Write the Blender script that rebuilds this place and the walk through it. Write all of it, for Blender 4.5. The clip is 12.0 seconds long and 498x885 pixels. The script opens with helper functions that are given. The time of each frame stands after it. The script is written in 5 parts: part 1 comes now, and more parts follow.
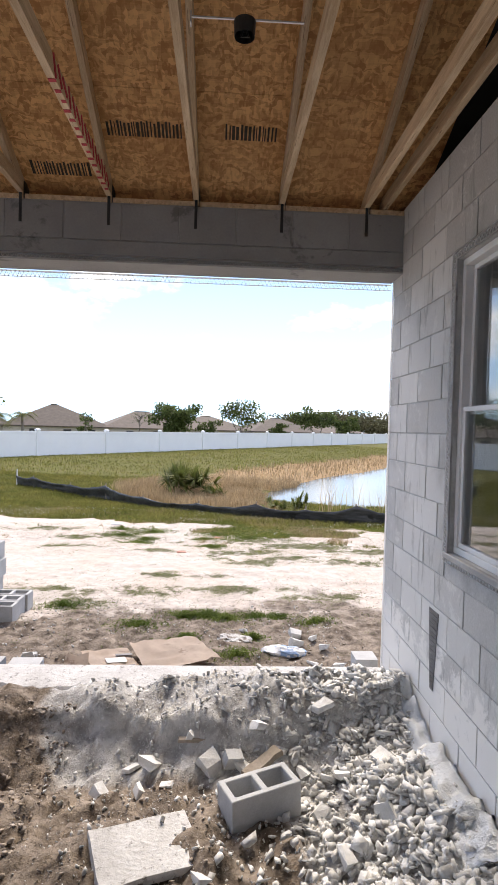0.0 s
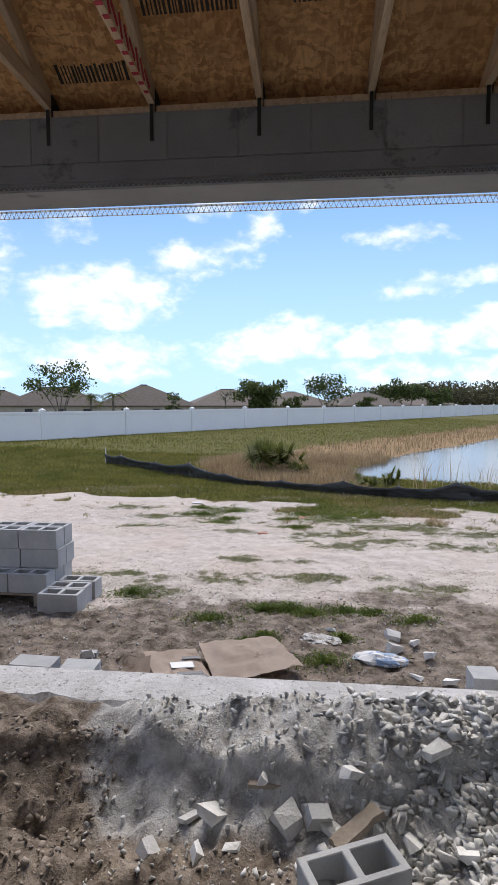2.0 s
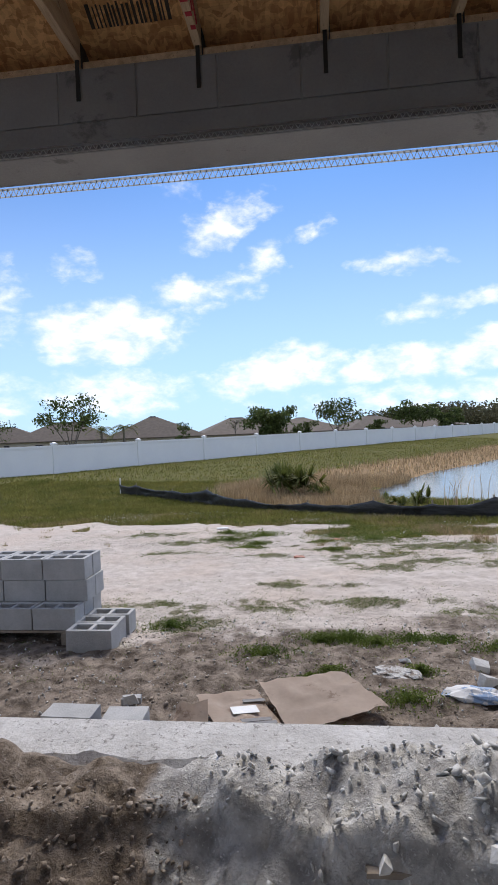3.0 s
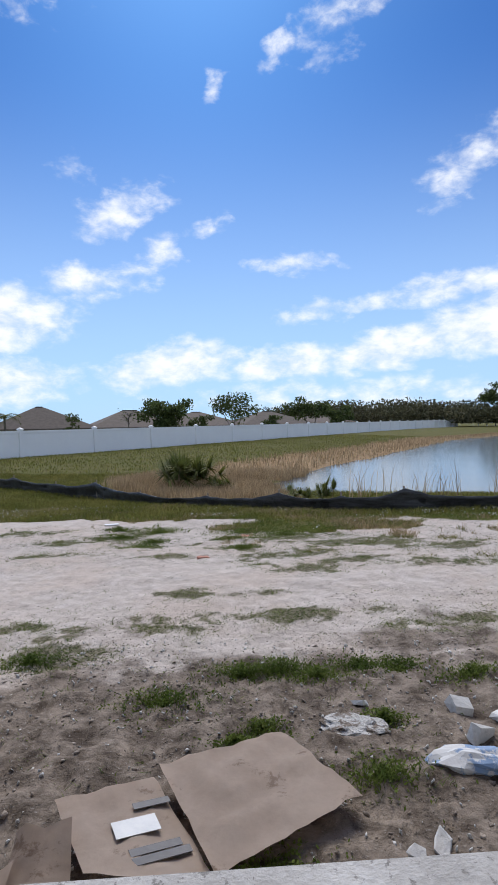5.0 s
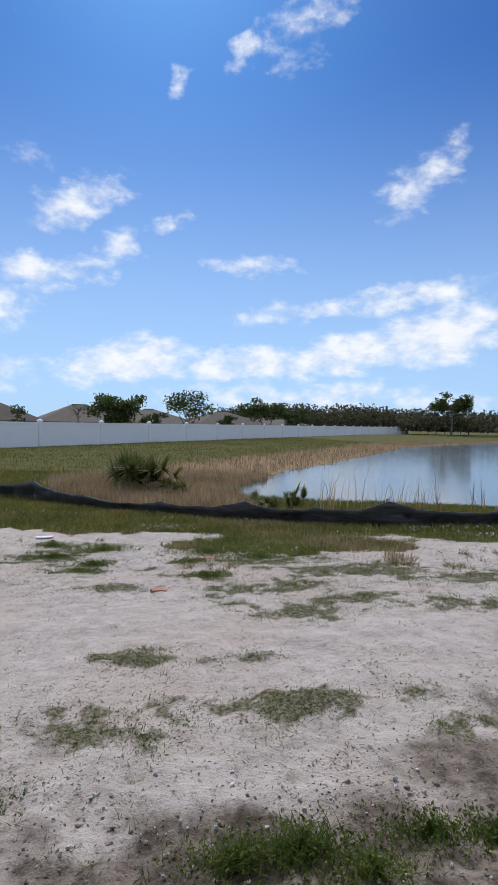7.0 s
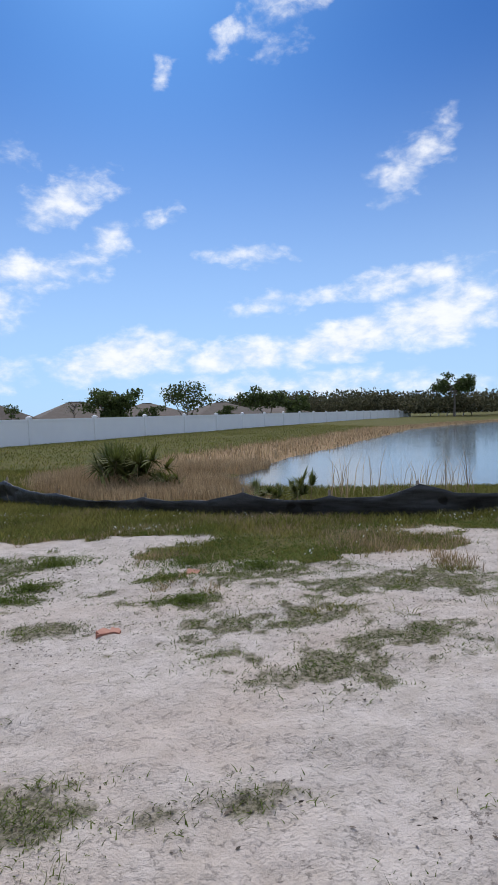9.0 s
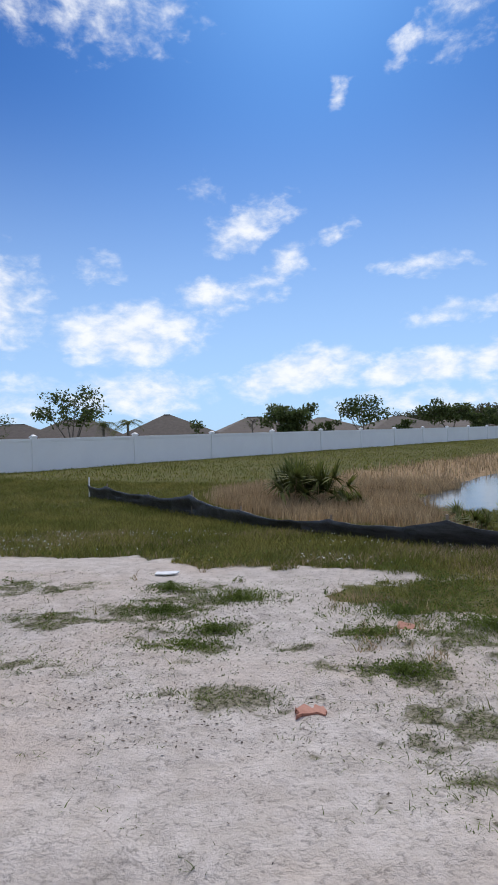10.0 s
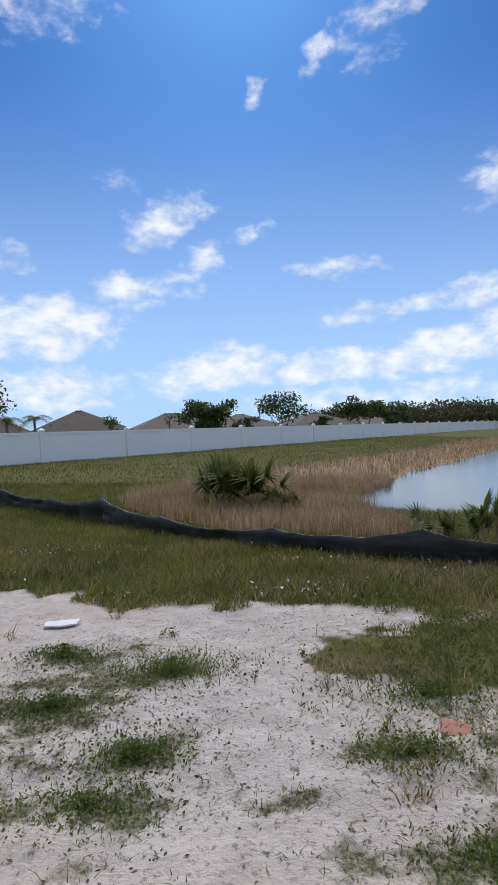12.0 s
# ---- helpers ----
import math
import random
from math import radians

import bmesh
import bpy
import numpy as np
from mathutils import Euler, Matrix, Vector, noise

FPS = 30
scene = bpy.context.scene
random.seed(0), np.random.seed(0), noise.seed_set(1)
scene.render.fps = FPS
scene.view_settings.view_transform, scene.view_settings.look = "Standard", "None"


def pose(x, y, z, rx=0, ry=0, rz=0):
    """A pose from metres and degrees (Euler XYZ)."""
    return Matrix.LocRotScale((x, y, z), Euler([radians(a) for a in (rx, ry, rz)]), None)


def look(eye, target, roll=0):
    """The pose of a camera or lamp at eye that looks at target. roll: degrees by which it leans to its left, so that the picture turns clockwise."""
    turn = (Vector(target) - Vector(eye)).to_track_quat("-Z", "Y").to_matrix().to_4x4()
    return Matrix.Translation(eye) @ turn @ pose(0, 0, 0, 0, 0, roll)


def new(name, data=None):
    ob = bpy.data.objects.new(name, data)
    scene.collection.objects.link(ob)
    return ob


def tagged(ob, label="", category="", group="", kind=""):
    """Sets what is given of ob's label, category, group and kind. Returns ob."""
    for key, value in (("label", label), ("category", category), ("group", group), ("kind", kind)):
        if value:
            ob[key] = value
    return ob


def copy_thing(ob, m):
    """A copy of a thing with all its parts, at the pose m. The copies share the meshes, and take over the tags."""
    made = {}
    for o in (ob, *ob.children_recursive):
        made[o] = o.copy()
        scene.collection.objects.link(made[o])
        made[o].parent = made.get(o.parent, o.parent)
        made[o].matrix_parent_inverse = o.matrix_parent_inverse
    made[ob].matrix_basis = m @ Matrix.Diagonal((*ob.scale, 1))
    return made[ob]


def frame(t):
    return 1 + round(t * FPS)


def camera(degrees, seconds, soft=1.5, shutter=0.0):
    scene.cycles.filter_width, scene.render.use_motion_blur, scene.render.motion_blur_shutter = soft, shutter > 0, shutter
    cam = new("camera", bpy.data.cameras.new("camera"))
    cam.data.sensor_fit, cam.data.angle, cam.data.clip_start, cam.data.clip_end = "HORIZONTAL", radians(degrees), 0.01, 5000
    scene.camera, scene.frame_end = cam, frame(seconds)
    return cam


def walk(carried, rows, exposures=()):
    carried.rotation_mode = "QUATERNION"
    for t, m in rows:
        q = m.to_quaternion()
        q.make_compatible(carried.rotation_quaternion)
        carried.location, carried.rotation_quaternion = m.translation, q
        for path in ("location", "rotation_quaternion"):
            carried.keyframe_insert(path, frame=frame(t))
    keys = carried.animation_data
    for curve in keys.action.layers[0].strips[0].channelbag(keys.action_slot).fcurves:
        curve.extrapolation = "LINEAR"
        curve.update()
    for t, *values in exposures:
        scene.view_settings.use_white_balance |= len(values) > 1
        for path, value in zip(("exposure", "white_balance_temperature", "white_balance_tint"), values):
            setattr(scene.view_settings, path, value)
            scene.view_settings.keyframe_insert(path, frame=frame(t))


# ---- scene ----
cam = camera(47.5, 12.0)
PATH = [
    (0, (0.34, 0.055, 1.5), (0.314, 2.055, 1.51), 1.6),
    (0.5, (0.291, 0.326, 1.495), (0.294, 2.326, 1.496), -0.1),
    (1, (0.272, 0.519, 1.499), (0.269, 2.519, 1.487), 0.3),
    (1.5, (0.362, 0.734, 1.472), (0.154, 2.722, 1.42), 1.6),
    (2, (0.345, 0.87, 1.443), (0.018, 2.841, 1.364), 0.3),
    (2.5, (0.148, 1.071, 1.311), (-0.155, 3.048, 1.311), -1.2),
    (2.7, (0.041, 1.175, 1.288), (-0.325, 3.141, 1.305), -1.7),
    (4.3, (-0.273, 2.159, 1.147), (-0.447, 4.151, 1.177), -3.6),
    (4.5, (-0.316, 2.258, 1.125), (-0.426, 4.255, 1.153), -2.6),
    (5, (-0.332, 2.631, 1.084), (-0.32, 4.631, 1.081), -1.1),
    (5.5, (-0.401, 2.956, 1.035), (-0.319, 4.954, 1.017), 0.5),
    (6, (-0.529, 3.372, 1.077), (-0.408, 5.368, 1.095), 1.4),
    (6.5, (-0.493, 3.831, 1.076), (-0.357, 5.826, 1.1), 1.5),
    (7, (-0.535, 4.213, 1.091), (-0.356, 6.205, 1.09), 1.0),
    (7.2, (-0.555, 4.309, 1.069), (-0.31, 6.294, 1.045), 0.6),
    (8.8, (-0.246, 5.852, 0.901), (0.081, 7.824, 0.843), -1.2),
    (9, (-0.272, 6.096, 0.887), (-0.099, 8.088, 0.854), -1.7),
    (9.5, (-0.411, 6.586, 0.883), (-0.544, 8.582, 0.903), -1.6),
    (10, (-0.561, 6.962, 0.929), (-0.991, 8.915, 0.962), -1.2),
    (10.5, (-0.746, 7.392, 0.903), (-1.364, 9.294, 0.923), -1.4),
    (11, (-0.937, 7.759, 0.915), (-1.568, 9.657, 0.923), -1.5),
    (11.5, (-1.021, 8.222, 0.917), (-1.477, 10.169, 0.93), -1.2),
    (12, (-1.057, 8.635, 0.904), (-1.197, 10.63, 0.921), -1.5),
]
WORLD = pose(0, 0, 0.35, -1.65, 0, -3.4)
EXPOSURES = [(0, 1.25, 7300, 12), (0.3, 1.1, 7200, 12), (0.6, 0.92, 7000, 11), (1.0, 0.75, 6800, 10), (1.5, 0.58, 6700, 10), (2.5, 0.42, 6700, 10), (4.4, 0.25, 6500, 10), (5.5, 0.06, 6450, 9), (7.0, 0.0, 6450, 9), (9.0, 0.05, 6450, 9), (12.0, 0.0, 6450, 9)]
walk(cam, [(t, WORLD @ look(eye, target, roll)) for t, eye, target, roll in PATH], EXPOSURES)

# ---- world and sun ----
world = bpy.data.worlds.new("world")
scene.world = world
world.use_nodes = True


class Nodes:
    """Short hand for building node trees."""

    def __init__(self, tree):
        self.tree = tree

    def add(self, kind, inputs=None, **props):
        n = self.tree.nodes.new(kind)
        for k, v in props.items():
            setattr(n, k, v)
        for k, v in (inputs or {}).items():
            if isinstance(v, bpy.types.NodeSocket):
                self.tree.links.new(v, n.inputs[k])
            else:
                n.inputs[k].default_value = v
        return n

    def math(self, op, a, b=0.0, clamp=False):
        return self.add("ShaderNodeMath", {0: a, 1: b}, operation=op, use_clamp=clamp).outputs[0]

    def mix(self, fac, a, b, blend="MIX"):
        return self.add("ShaderNodeMix", {0: fac, 6: a, 7: b}, data_type="RGBA", blend_type=blend).outputs[2]

    def step(self, v, lo, hi, a=0.0, b=1.0):
        return self.add("ShaderNodeMapRange", {0: v, 1: lo, 2: hi, 3: a, 4: b}, interpolation_type="SMOOTHSTEP").outputs[0]

    def noise(self, vec, scale, detail=4.0, rough=0.55, distort=0.0):
        return self.add("ShaderNodeTexNoise", {"Vector": vec, "Scale": scale, "Detail": detail, "Roughness": rough, "Distortion": distort}).outputs[0]


SUN_ELEV, SUN_AZ = 46.0, -1.0   # azimuth from +y towards +x
w = Nodes(world.node_tree)
world.node_tree.nodes.clear()
sky = w.add("ShaderNodeTexSky", sky_type="NISHITA", sun_disc=False, sun_elevation=radians(SUN_ELEV), sun_rotation=radians(SUN_AZ), air_density=1.0, dust_density=0.6, ozone_density=2.0)
way = w.add("ShaderNodeTexCoord").outputs["Generated"]
sep = w.add("ShaderNodeSeparateXYZ", {0: way})
azim = w.math("MULTIPLY", w.math("ARCTAN2", sep.outputs[0], sep.outputs[1]), 57.2958)
elev = w.math("MULTIPLY", w.math("ARCSINE", sep.outputs[2]), 57.2958)
plane = w.add("ShaderNodeCombineXYZ", {0: azim, 1: w.math("MULTIPLY", elev, 1.7), 2: 0.0}).outputs[0]
puff = w.noise(plane, 0.34, 5.0, 0.55, 0.2)
fine = w.noise(plane, 0.75, 5.0, 0.65, 0.6)
ragged = w.math("ADD", w.math("MULTIPLY", w.math("SUBTRACT", puff, 0.5), 5.0), w.math("MULTIPLY", w.math("SUBTRACT", fine, 0.5), 1.2))
warp = w.add("ShaderNodeSeparateColor", {0: w.add("ShaderNodeTexNoise", {"Vector": plane, "Scale": 0.16, "Detail": 5.0, "Roughness": 0.6}).outputs[1]})
azim_c = w.math("ADD", azim, w.math("MULTIPLY", w.math("SUBTRACT", warp.outputs[0], 0.5), 6.5))
elev_c = w.math("ADD", elev, w.math("MULTIPLY", w.math("SUBTRACT", warp.outputs[1], 0.5), 3.2))
# clouds: azimuth, elevation, half width, half height, slant, weight
CLOUDS = (
    (-3.2, 6.3, 7.0, 2.3, 0.10, 1.75), (-7.6, 5.0, 3.5, 1.6, 0.0, 1.5), (8.0, 6.2, 8.0, 1.9, 0.08, 1.7), (18.5, 7.2, 8.0, 2.2, 0.16, 1.9), (27.0, 9.2, 7.0, 2.8, 0.12, 1.9), (25.5, 12.6, 5.0, 1.4, 0.12, 1.4),
    (13.0, 11.4, 6.0, 1.0, 0.10, 0.95), (19.0, 12.2, 5.0, 1.1, 0.12, 0.9), (-12.2, 14.0, 4.2, 1.7, 0.0, 1.4), (-7.6, 14.6, 2.8, 1.3, 0.1, 0.75), (-5.0, 16.6, 2.2, 1.8, 0.2, 0.9), (-8.6, 20.3, 4.2, 2.0, 0.3, 1.3), (-11.6, 18.6, 1.8, 1.0, 0.1, 0.7),
    (-12.7, 23.6, 1.3, 1.1, 0.0, 0.55), (-0.4, 19.1, 2.0, 1.0, 0.2, 0.8), (8.2, 15.8, 4.6, 1.0, -0.03, 0.8), (8.0, 33.2, 2.4, 1.3, 0.5, 0.9), (11.6, 34.8, 3.2, 1.5, 0.5, 0.65), (15.5, 35.6, 3.4, 1.7, 0.5, 0.6), (13.0, 32.6, 2.2, 0.9, 0.3, 0.6),
    (0.7, 30.4, 1.1, 1.1, 0.0, 0.7), (24.6, 22.2, 3.6, 2.4, 0.5, 0.9), (-20.5, 10.2, 7.5, 3.0, 0.05, 1.8), (-34.0, 13.0, 6.0, 4.5, 0.0, 1.45), (-20.0, 4.6, 7.0, 2.2, 0.0, 1.6), (-36.0, 4.0, 10.0, 2.4, 0.0, 0.9), (-23.3, 16.1, 2.2, 1.0, 0.0, 0.7), (14.0, 2.6, 16.0, 1.8, 0.0, 0.9),
)
cover = None
for az, el, hw, hh, slant, weight in CLOUDS:
    dx = w.math("SUBTRACT", azim_c, az)
    dy = w.math("SUBTRACT", w.math("SUBTRACT", elev_c, el), w.math("MULTIPLY", dx, slant))
    r = w.math("ADD", w.math("POWER", w.math("ABSOLUTE", w.math("DIVIDE", dx, hw)), 2.0), w.math("POWER", w.math("ABSOLUTE", w.math("DIVIDE", dy, hh)), 2.0))
    one = w.math("MULTIPLY", w.math("SUBTRACT", 1.15, r, clamp=False), weight)
    one = w.math("MAXIMUM", one, -1.6)
    cover = one if cover is None else w.math("MAXIMUM", cover, one)
high = w.math("MULTIPLY", w.math("SUBTRACT", 1.0, w.math("ADD", w.math("POWER", w.math("DIVIDE", w.math("ADD", azim, 24.0), 11.0), 2.0), w.math("POWER", w.math("DIVIDE", w.math("SUBTRACT", elev, 37.5), 4.0), 2.0))), 1.0)
cover = w.math("MAXIMUM", cover, w.math("MAXIMUM", high, -1.6))
# behind and to the sides, broken cloud added out of view brightens the porch
around = w.step(w.math("ABSOLUTE", azim), 50.0, 75.0, -1.6, 0.75)
cover = w.math("MAXIMUM", cover, around)
cover = w.step(w.math("ADD", cover, ragged), -0.35, 2.5)
haze = w.step(elev, -2.0, 34.0, 0.80, 0.0)
skycol = w.mix(1.0, sky.outputs[0], (0.215, 0.515, 1.0, 1), "MULTIPLY")
skycol = w.mix(haze, skycol, (6.0, 8.5, 11.8, 1))
lit = w.step(w.math("ADD", w.math("MULTIPLY", puff, 1.2), w.math("MULTIPLY", fine, 0.4)), 0.45, 1.05)
cloudcol = w.mix(lit, (8.3, 9.0, 10.3, 1), (10.9, 11.0, 11.4, 1))
total = w.mix(w.math("MULTIPLY", cover, 0.94), skycol, cloudcol)
bg = w.add("ShaderNodeBackground", {0: total, 1: 0.09})
w.tree.links.new(bg.outputs[0], w.add("ShaderNodeOutputWorld").inputs[0])

sun = new("sun", bpy.data.lights.new("sun", "SUN"))
sun.data.energy, sun.data.angle, sun.data.color = 2.75, radians(34), (1.0, 0.93, 0.84)
sun_from = Vector((math.sin(radians(SUN_AZ)) * math.cos(radians(SUN_ELEV)), math.cos(radians(SUN_AZ)) * math.cos(radians(SUN_ELEV)), math.sin(radians(SUN_ELEV))))
sun.matrix_world = look(sun_from * 60, (0, 0, 0))

# ---- materials ----


def material(name):
    m = bpy.data.materials.new(name)
    m.use_nodes = True
    n = Nodes(m.node_tree)
    return m, n, m.node_tree.nodes["Principled BSDF"]


def surface(name, dark, light, scale=4.0, rough=0.85, bump=0.2, grain=60.0, spots=None, spot_scale=9.0, spot_amount=0.3, vary=0.0, island=0.0, metal=0.0, distance=0.01, stretch=None, through_light=0.0):
    """A matt surface with variation at two scales, optional spots of another colour, relief and a small difference from piece to piece."""
    m, n, b = material(name)
    pos = n.add("ShaderNodeNewGeometry").outputs["Position"] if not stretch else n.add("ShaderNodeTexCoord").outputs["Object"]
    if stretch:
        pos = n.add("ShaderNodeMapping", {"Vector": pos, "Scale": stretch}).outputs[0]
    big, small = n.noise(pos, scale, 5.0, 0.6), n.noise(pos, grain, 4.0, 0.65)
    f = n.step(n.math("ADD", n.math("MULTIPLY", big, 0.65), n.math("MULTIPLY", small, 0.35)), 0.3, 0.7)
    col = n.mix(f, (*dark, 1), (*light, 1))
    if spots:
        s = n.step(n.noise(pos, spot_scale, 6.0, 0.7, 0.3), 0.62 - 0.4 * spot_amount, 0.70 - 0.4 * spot_amount)
        col = n.mix(s, col, (*spots, 1))
    if vary:
        v = n.add("ShaderNodeMapRange", {0: n.add("ShaderNodeObjectInfo").outputs["Random"], 3: 1 - vary, 4: 1 + vary}).outputs[0]
        col = n.mix(1.0, col, n.add("ShaderNodeCombineColor", {0: v, 1: v, 2: v}).outputs[0], "MULTIPLY")
    if island:
        v = n.add("ShaderNodeMapRange", {0: n.add("ShaderNodeNewGeometry").outputs["Random Per Island"], 3: 1 - island, 4: 1 + island}).outputs[0]
        col = n.mix(1.0, col, n.add("ShaderNodeCombineColor", {0: v, 1: v, 2: v}).outputs[0], "MULTIPLY")
    n.tree.links.new(col, b.inputs["Base Color"])
    n.tree.links.new(n.step(small, 0.2, 0.8, max(0.05, rough - 0.12), min(1.0, rough + 0.08)), b.inputs["Roughness"])
    b.inputs["Metallic"].default_value = metal
    if through_light:
        b.inputs["Specular IOR Level"].default_value = 0.12
        tr = n.add("ShaderNodeBsdfTranslucent", {0: col})
        mx = n.add("ShaderNodeMixShader", {0: through_light, 1: b.outputs[0], 2: tr.outputs[0]})
        n.tree.links.new(mx.outputs[0], m.node_tree.nodes["Material Output"].inputs[0])
    if bump:
        h = n.math("ADD", n.math("MULTIPLY", big, 0.5), small)
        n.tree.links.new(n.add("ShaderNodeBump", {"Strength": bump, "Distance": distance, "Height": h}).outputs[0], b.inputs["Normal"])
    return m


def ground_material():
    m, n, b = material("sand_soil_and_turf")
    pos = n.add("ShaderNodeNewGeometry").outputs["Position"]
    at = {k: n.add("ShaderNodeAttribute", attribute_name=k).outputs["Fac"] for k in ("soil", "turf", "dry", "grit", "mat", "worn")}
    big, mid, small = n.noise(pos, 0.9, 6.0, 0.6), n.noise(pos, 7.0, 6.0, 0.65, 0.3), n.noise(pos, 55.0, 4.0, 0.7)
    sand = n.mix(n.step(mid, 0.3, 0.7), (0.53, 0.47, 0.415, 1), (0.67, 0.605, 0.555, 1))
    sand = n.mix(n.step(big, 0.42, 0.68, 0.0, 0.5), sand, (0.60, 0.49, 0.41, 1))
    # long darker streaks along the track, in colour only, and dark organic crumbs where feet and wheels have not
    # smoothed the sand
    sand_streaks = n.noise(n.add("ShaderNodeMapping", {"Vector": pos, "Scale": (1.2, 11.0, 1.0)}).outputs[0], 1.6, 5.0, 0.65, 0.4)
    sand = n.mix(n.step(sand_streaks, 0.5, 0.72, 0.0, 0.4), sand, (0.44, 0.385, 0.345, 1))
    crumbs = n.step(n.noise(pos, 30.0, 5.0, 0.8, 0.2), 0.56, 0.66)
    sand = n.mix(n.math("MULTIPLY", crumbs, n.math("MULTIPLY", n.step(n.noise(pos, 1.7, 5.0, 0.6), 0.42, 0.66, 0.15, 0.9), n.math("SUBTRACT", 1.0, n.math("MULTIPLY", at["worn"], 0.85)))), sand, (0.14, 0.11, 0.085, 1))
    soil = n.mix(n.step(mid, 0.3, 0.7), (0.085, 0.066, 0.052, 1), (0.34, 0.285, 0.235, 1))
    soil = n.mix(n.step(small, 0.58, 0.75), soil, (0.40, 0.37, 0.34, 1))
    grit = n.mix(n.step(mid, 0.35, 0.65), (0.33, 0.32, 0.31, 1), (0.66, 0.65, 0.63, 1))
    grit = n.mix(n.step(small, 0.55, 0.72), grit, (0.72, 0.72, 0.71, 1))
    turf = n.mix(n.step(mid, 0.3, 0.7), (0.075, 0.085, 0.022, 1), (0.165, 0.155, 0.05, 1))
    turf = n.mix(n.step(big, 0.45, 0.7, 0.0, 0.7), turf, (0.17, 0.14, 0.06, 1))
    dry = n.mix(n.step(mid, 0.3, 0.7), (0.24, 0.16, 0.085, 1), (0.44, 0.31, 0.18, 1))
    jitter = n.math("MULTIPLY", n.math("SUBTRACT", n.noise(pos, 3.0, 6.0, 0.7), 0.5), 0.9)
    col = sand
    matted = n.mix(n.step(n.noise(pos, 38.0, 5.0, 0.7), 0.35, 0.65), (0.09, 0.09, 0.045, 1), (0.36, 0.32, 0.24, 1))
    for key, c in (("soil", soil), ("mat", matted), ("grit", grit), ("turf", turf), ("dry", dry)):
        col = n.mix(n.step(n.math("ADD", at[key], jitter), 0.3, 0.7), col, c)
    n.tree.links.new(col, b.inputs["Base Color"])
    b.inputs["Roughness"].default_value = 0.95
    b.inputs["Specular IOR Level"].default_value = 0.08
    h = n.math("ADD", n.math("ADD", n.math("MULTIPLY", mid, 0.55), n.math("MULTIPLY", small, 0.4)), n.math("MULTIPLY", crumbs, 0.3))
    n.tree.links.new(n.add("ShaderNodeBump", {"Strength": 0.7, "Distance": 0.05, "Height": h}).outputs[0], b.inputs["Normal"])
    return m


def block_wall_material():
    """Grey concrete block with white plaster splashed over the lowest courses and damp streaks."""
    m, n, b = material("grey_concrete_block")
    pos = n.add("ShaderNodeNewGeometry").outputs["Position"]
    z = n.add("ShaderNodeSeparateXYZ", {0: pos}).outputs[2]
    big, small = n.noise(pos, 2.2, 5.0, 0.6), n.noise(pos, 90.0, 4.0, 0.7)
    v = n.add("ShaderNodeObjectInfo").outputs["Random"]
    col = n.mix(v, (0.42, 0.42, 0.415, 1), (0.64, 0.64, 0.63, 1))
    col = n.mix(n.step(small, 0.3, 0.75, 0.0, 0.4), col, (0.68, 0.68, 0.67, 1))
    col = n.mix(n.step(big, 0.5, 0.72, 0.0, 0.6), col, (0.33, 0.33, 0.325, 1))
    smear = n.noise(n.add("ShaderNodeMapping", {"Vector": pos, "Scale": (1.0, 5.0, 0.9)}).outputs[0], 2.6, 5.0, 0.7, 0.5)
    col = n.mix(n.step(smear, 0.56, 0.66, 0.0, 0.55), col, (0.27, 0.27, 0.265, 1))
    col = n.mix(n.step(n.noise(pos, 6.0, 6.0, 0.75, 0.6), 0.56, 0.66, 0.0, 0.5), col, (0.72, 0.72, 0.70, 1))
    wash = n.math("ADD", n.math("MULTIPLY", n.math("SUBTRACT", 0.80, z), 1.7), n.math("MULTIPLY", n.math("SUBTRACT", n.noise(pos, 9.0, 6.0, 0.75, 0.4), 0.5), 2.2))
    col = n.mix(n.step(wash, 0.25, 0.6), col, (0.74, 0.73, 0.71, 1))
    n.tree.links.new(col, b.inputs["Base Color"])
    b.inputs["Roughness"].default_value = 0.92
    h = n.math("ADD", small, n.math("MULTIPLY", n.step(wash, 0.25, 0.6), 0.6))
    n.tree.links.new(n.add("ShaderNodeBump", {"Strength": 0.35, "Distance": 0.006, "Height": h}).outputs[0], b.inputs["Normal"])
    return m


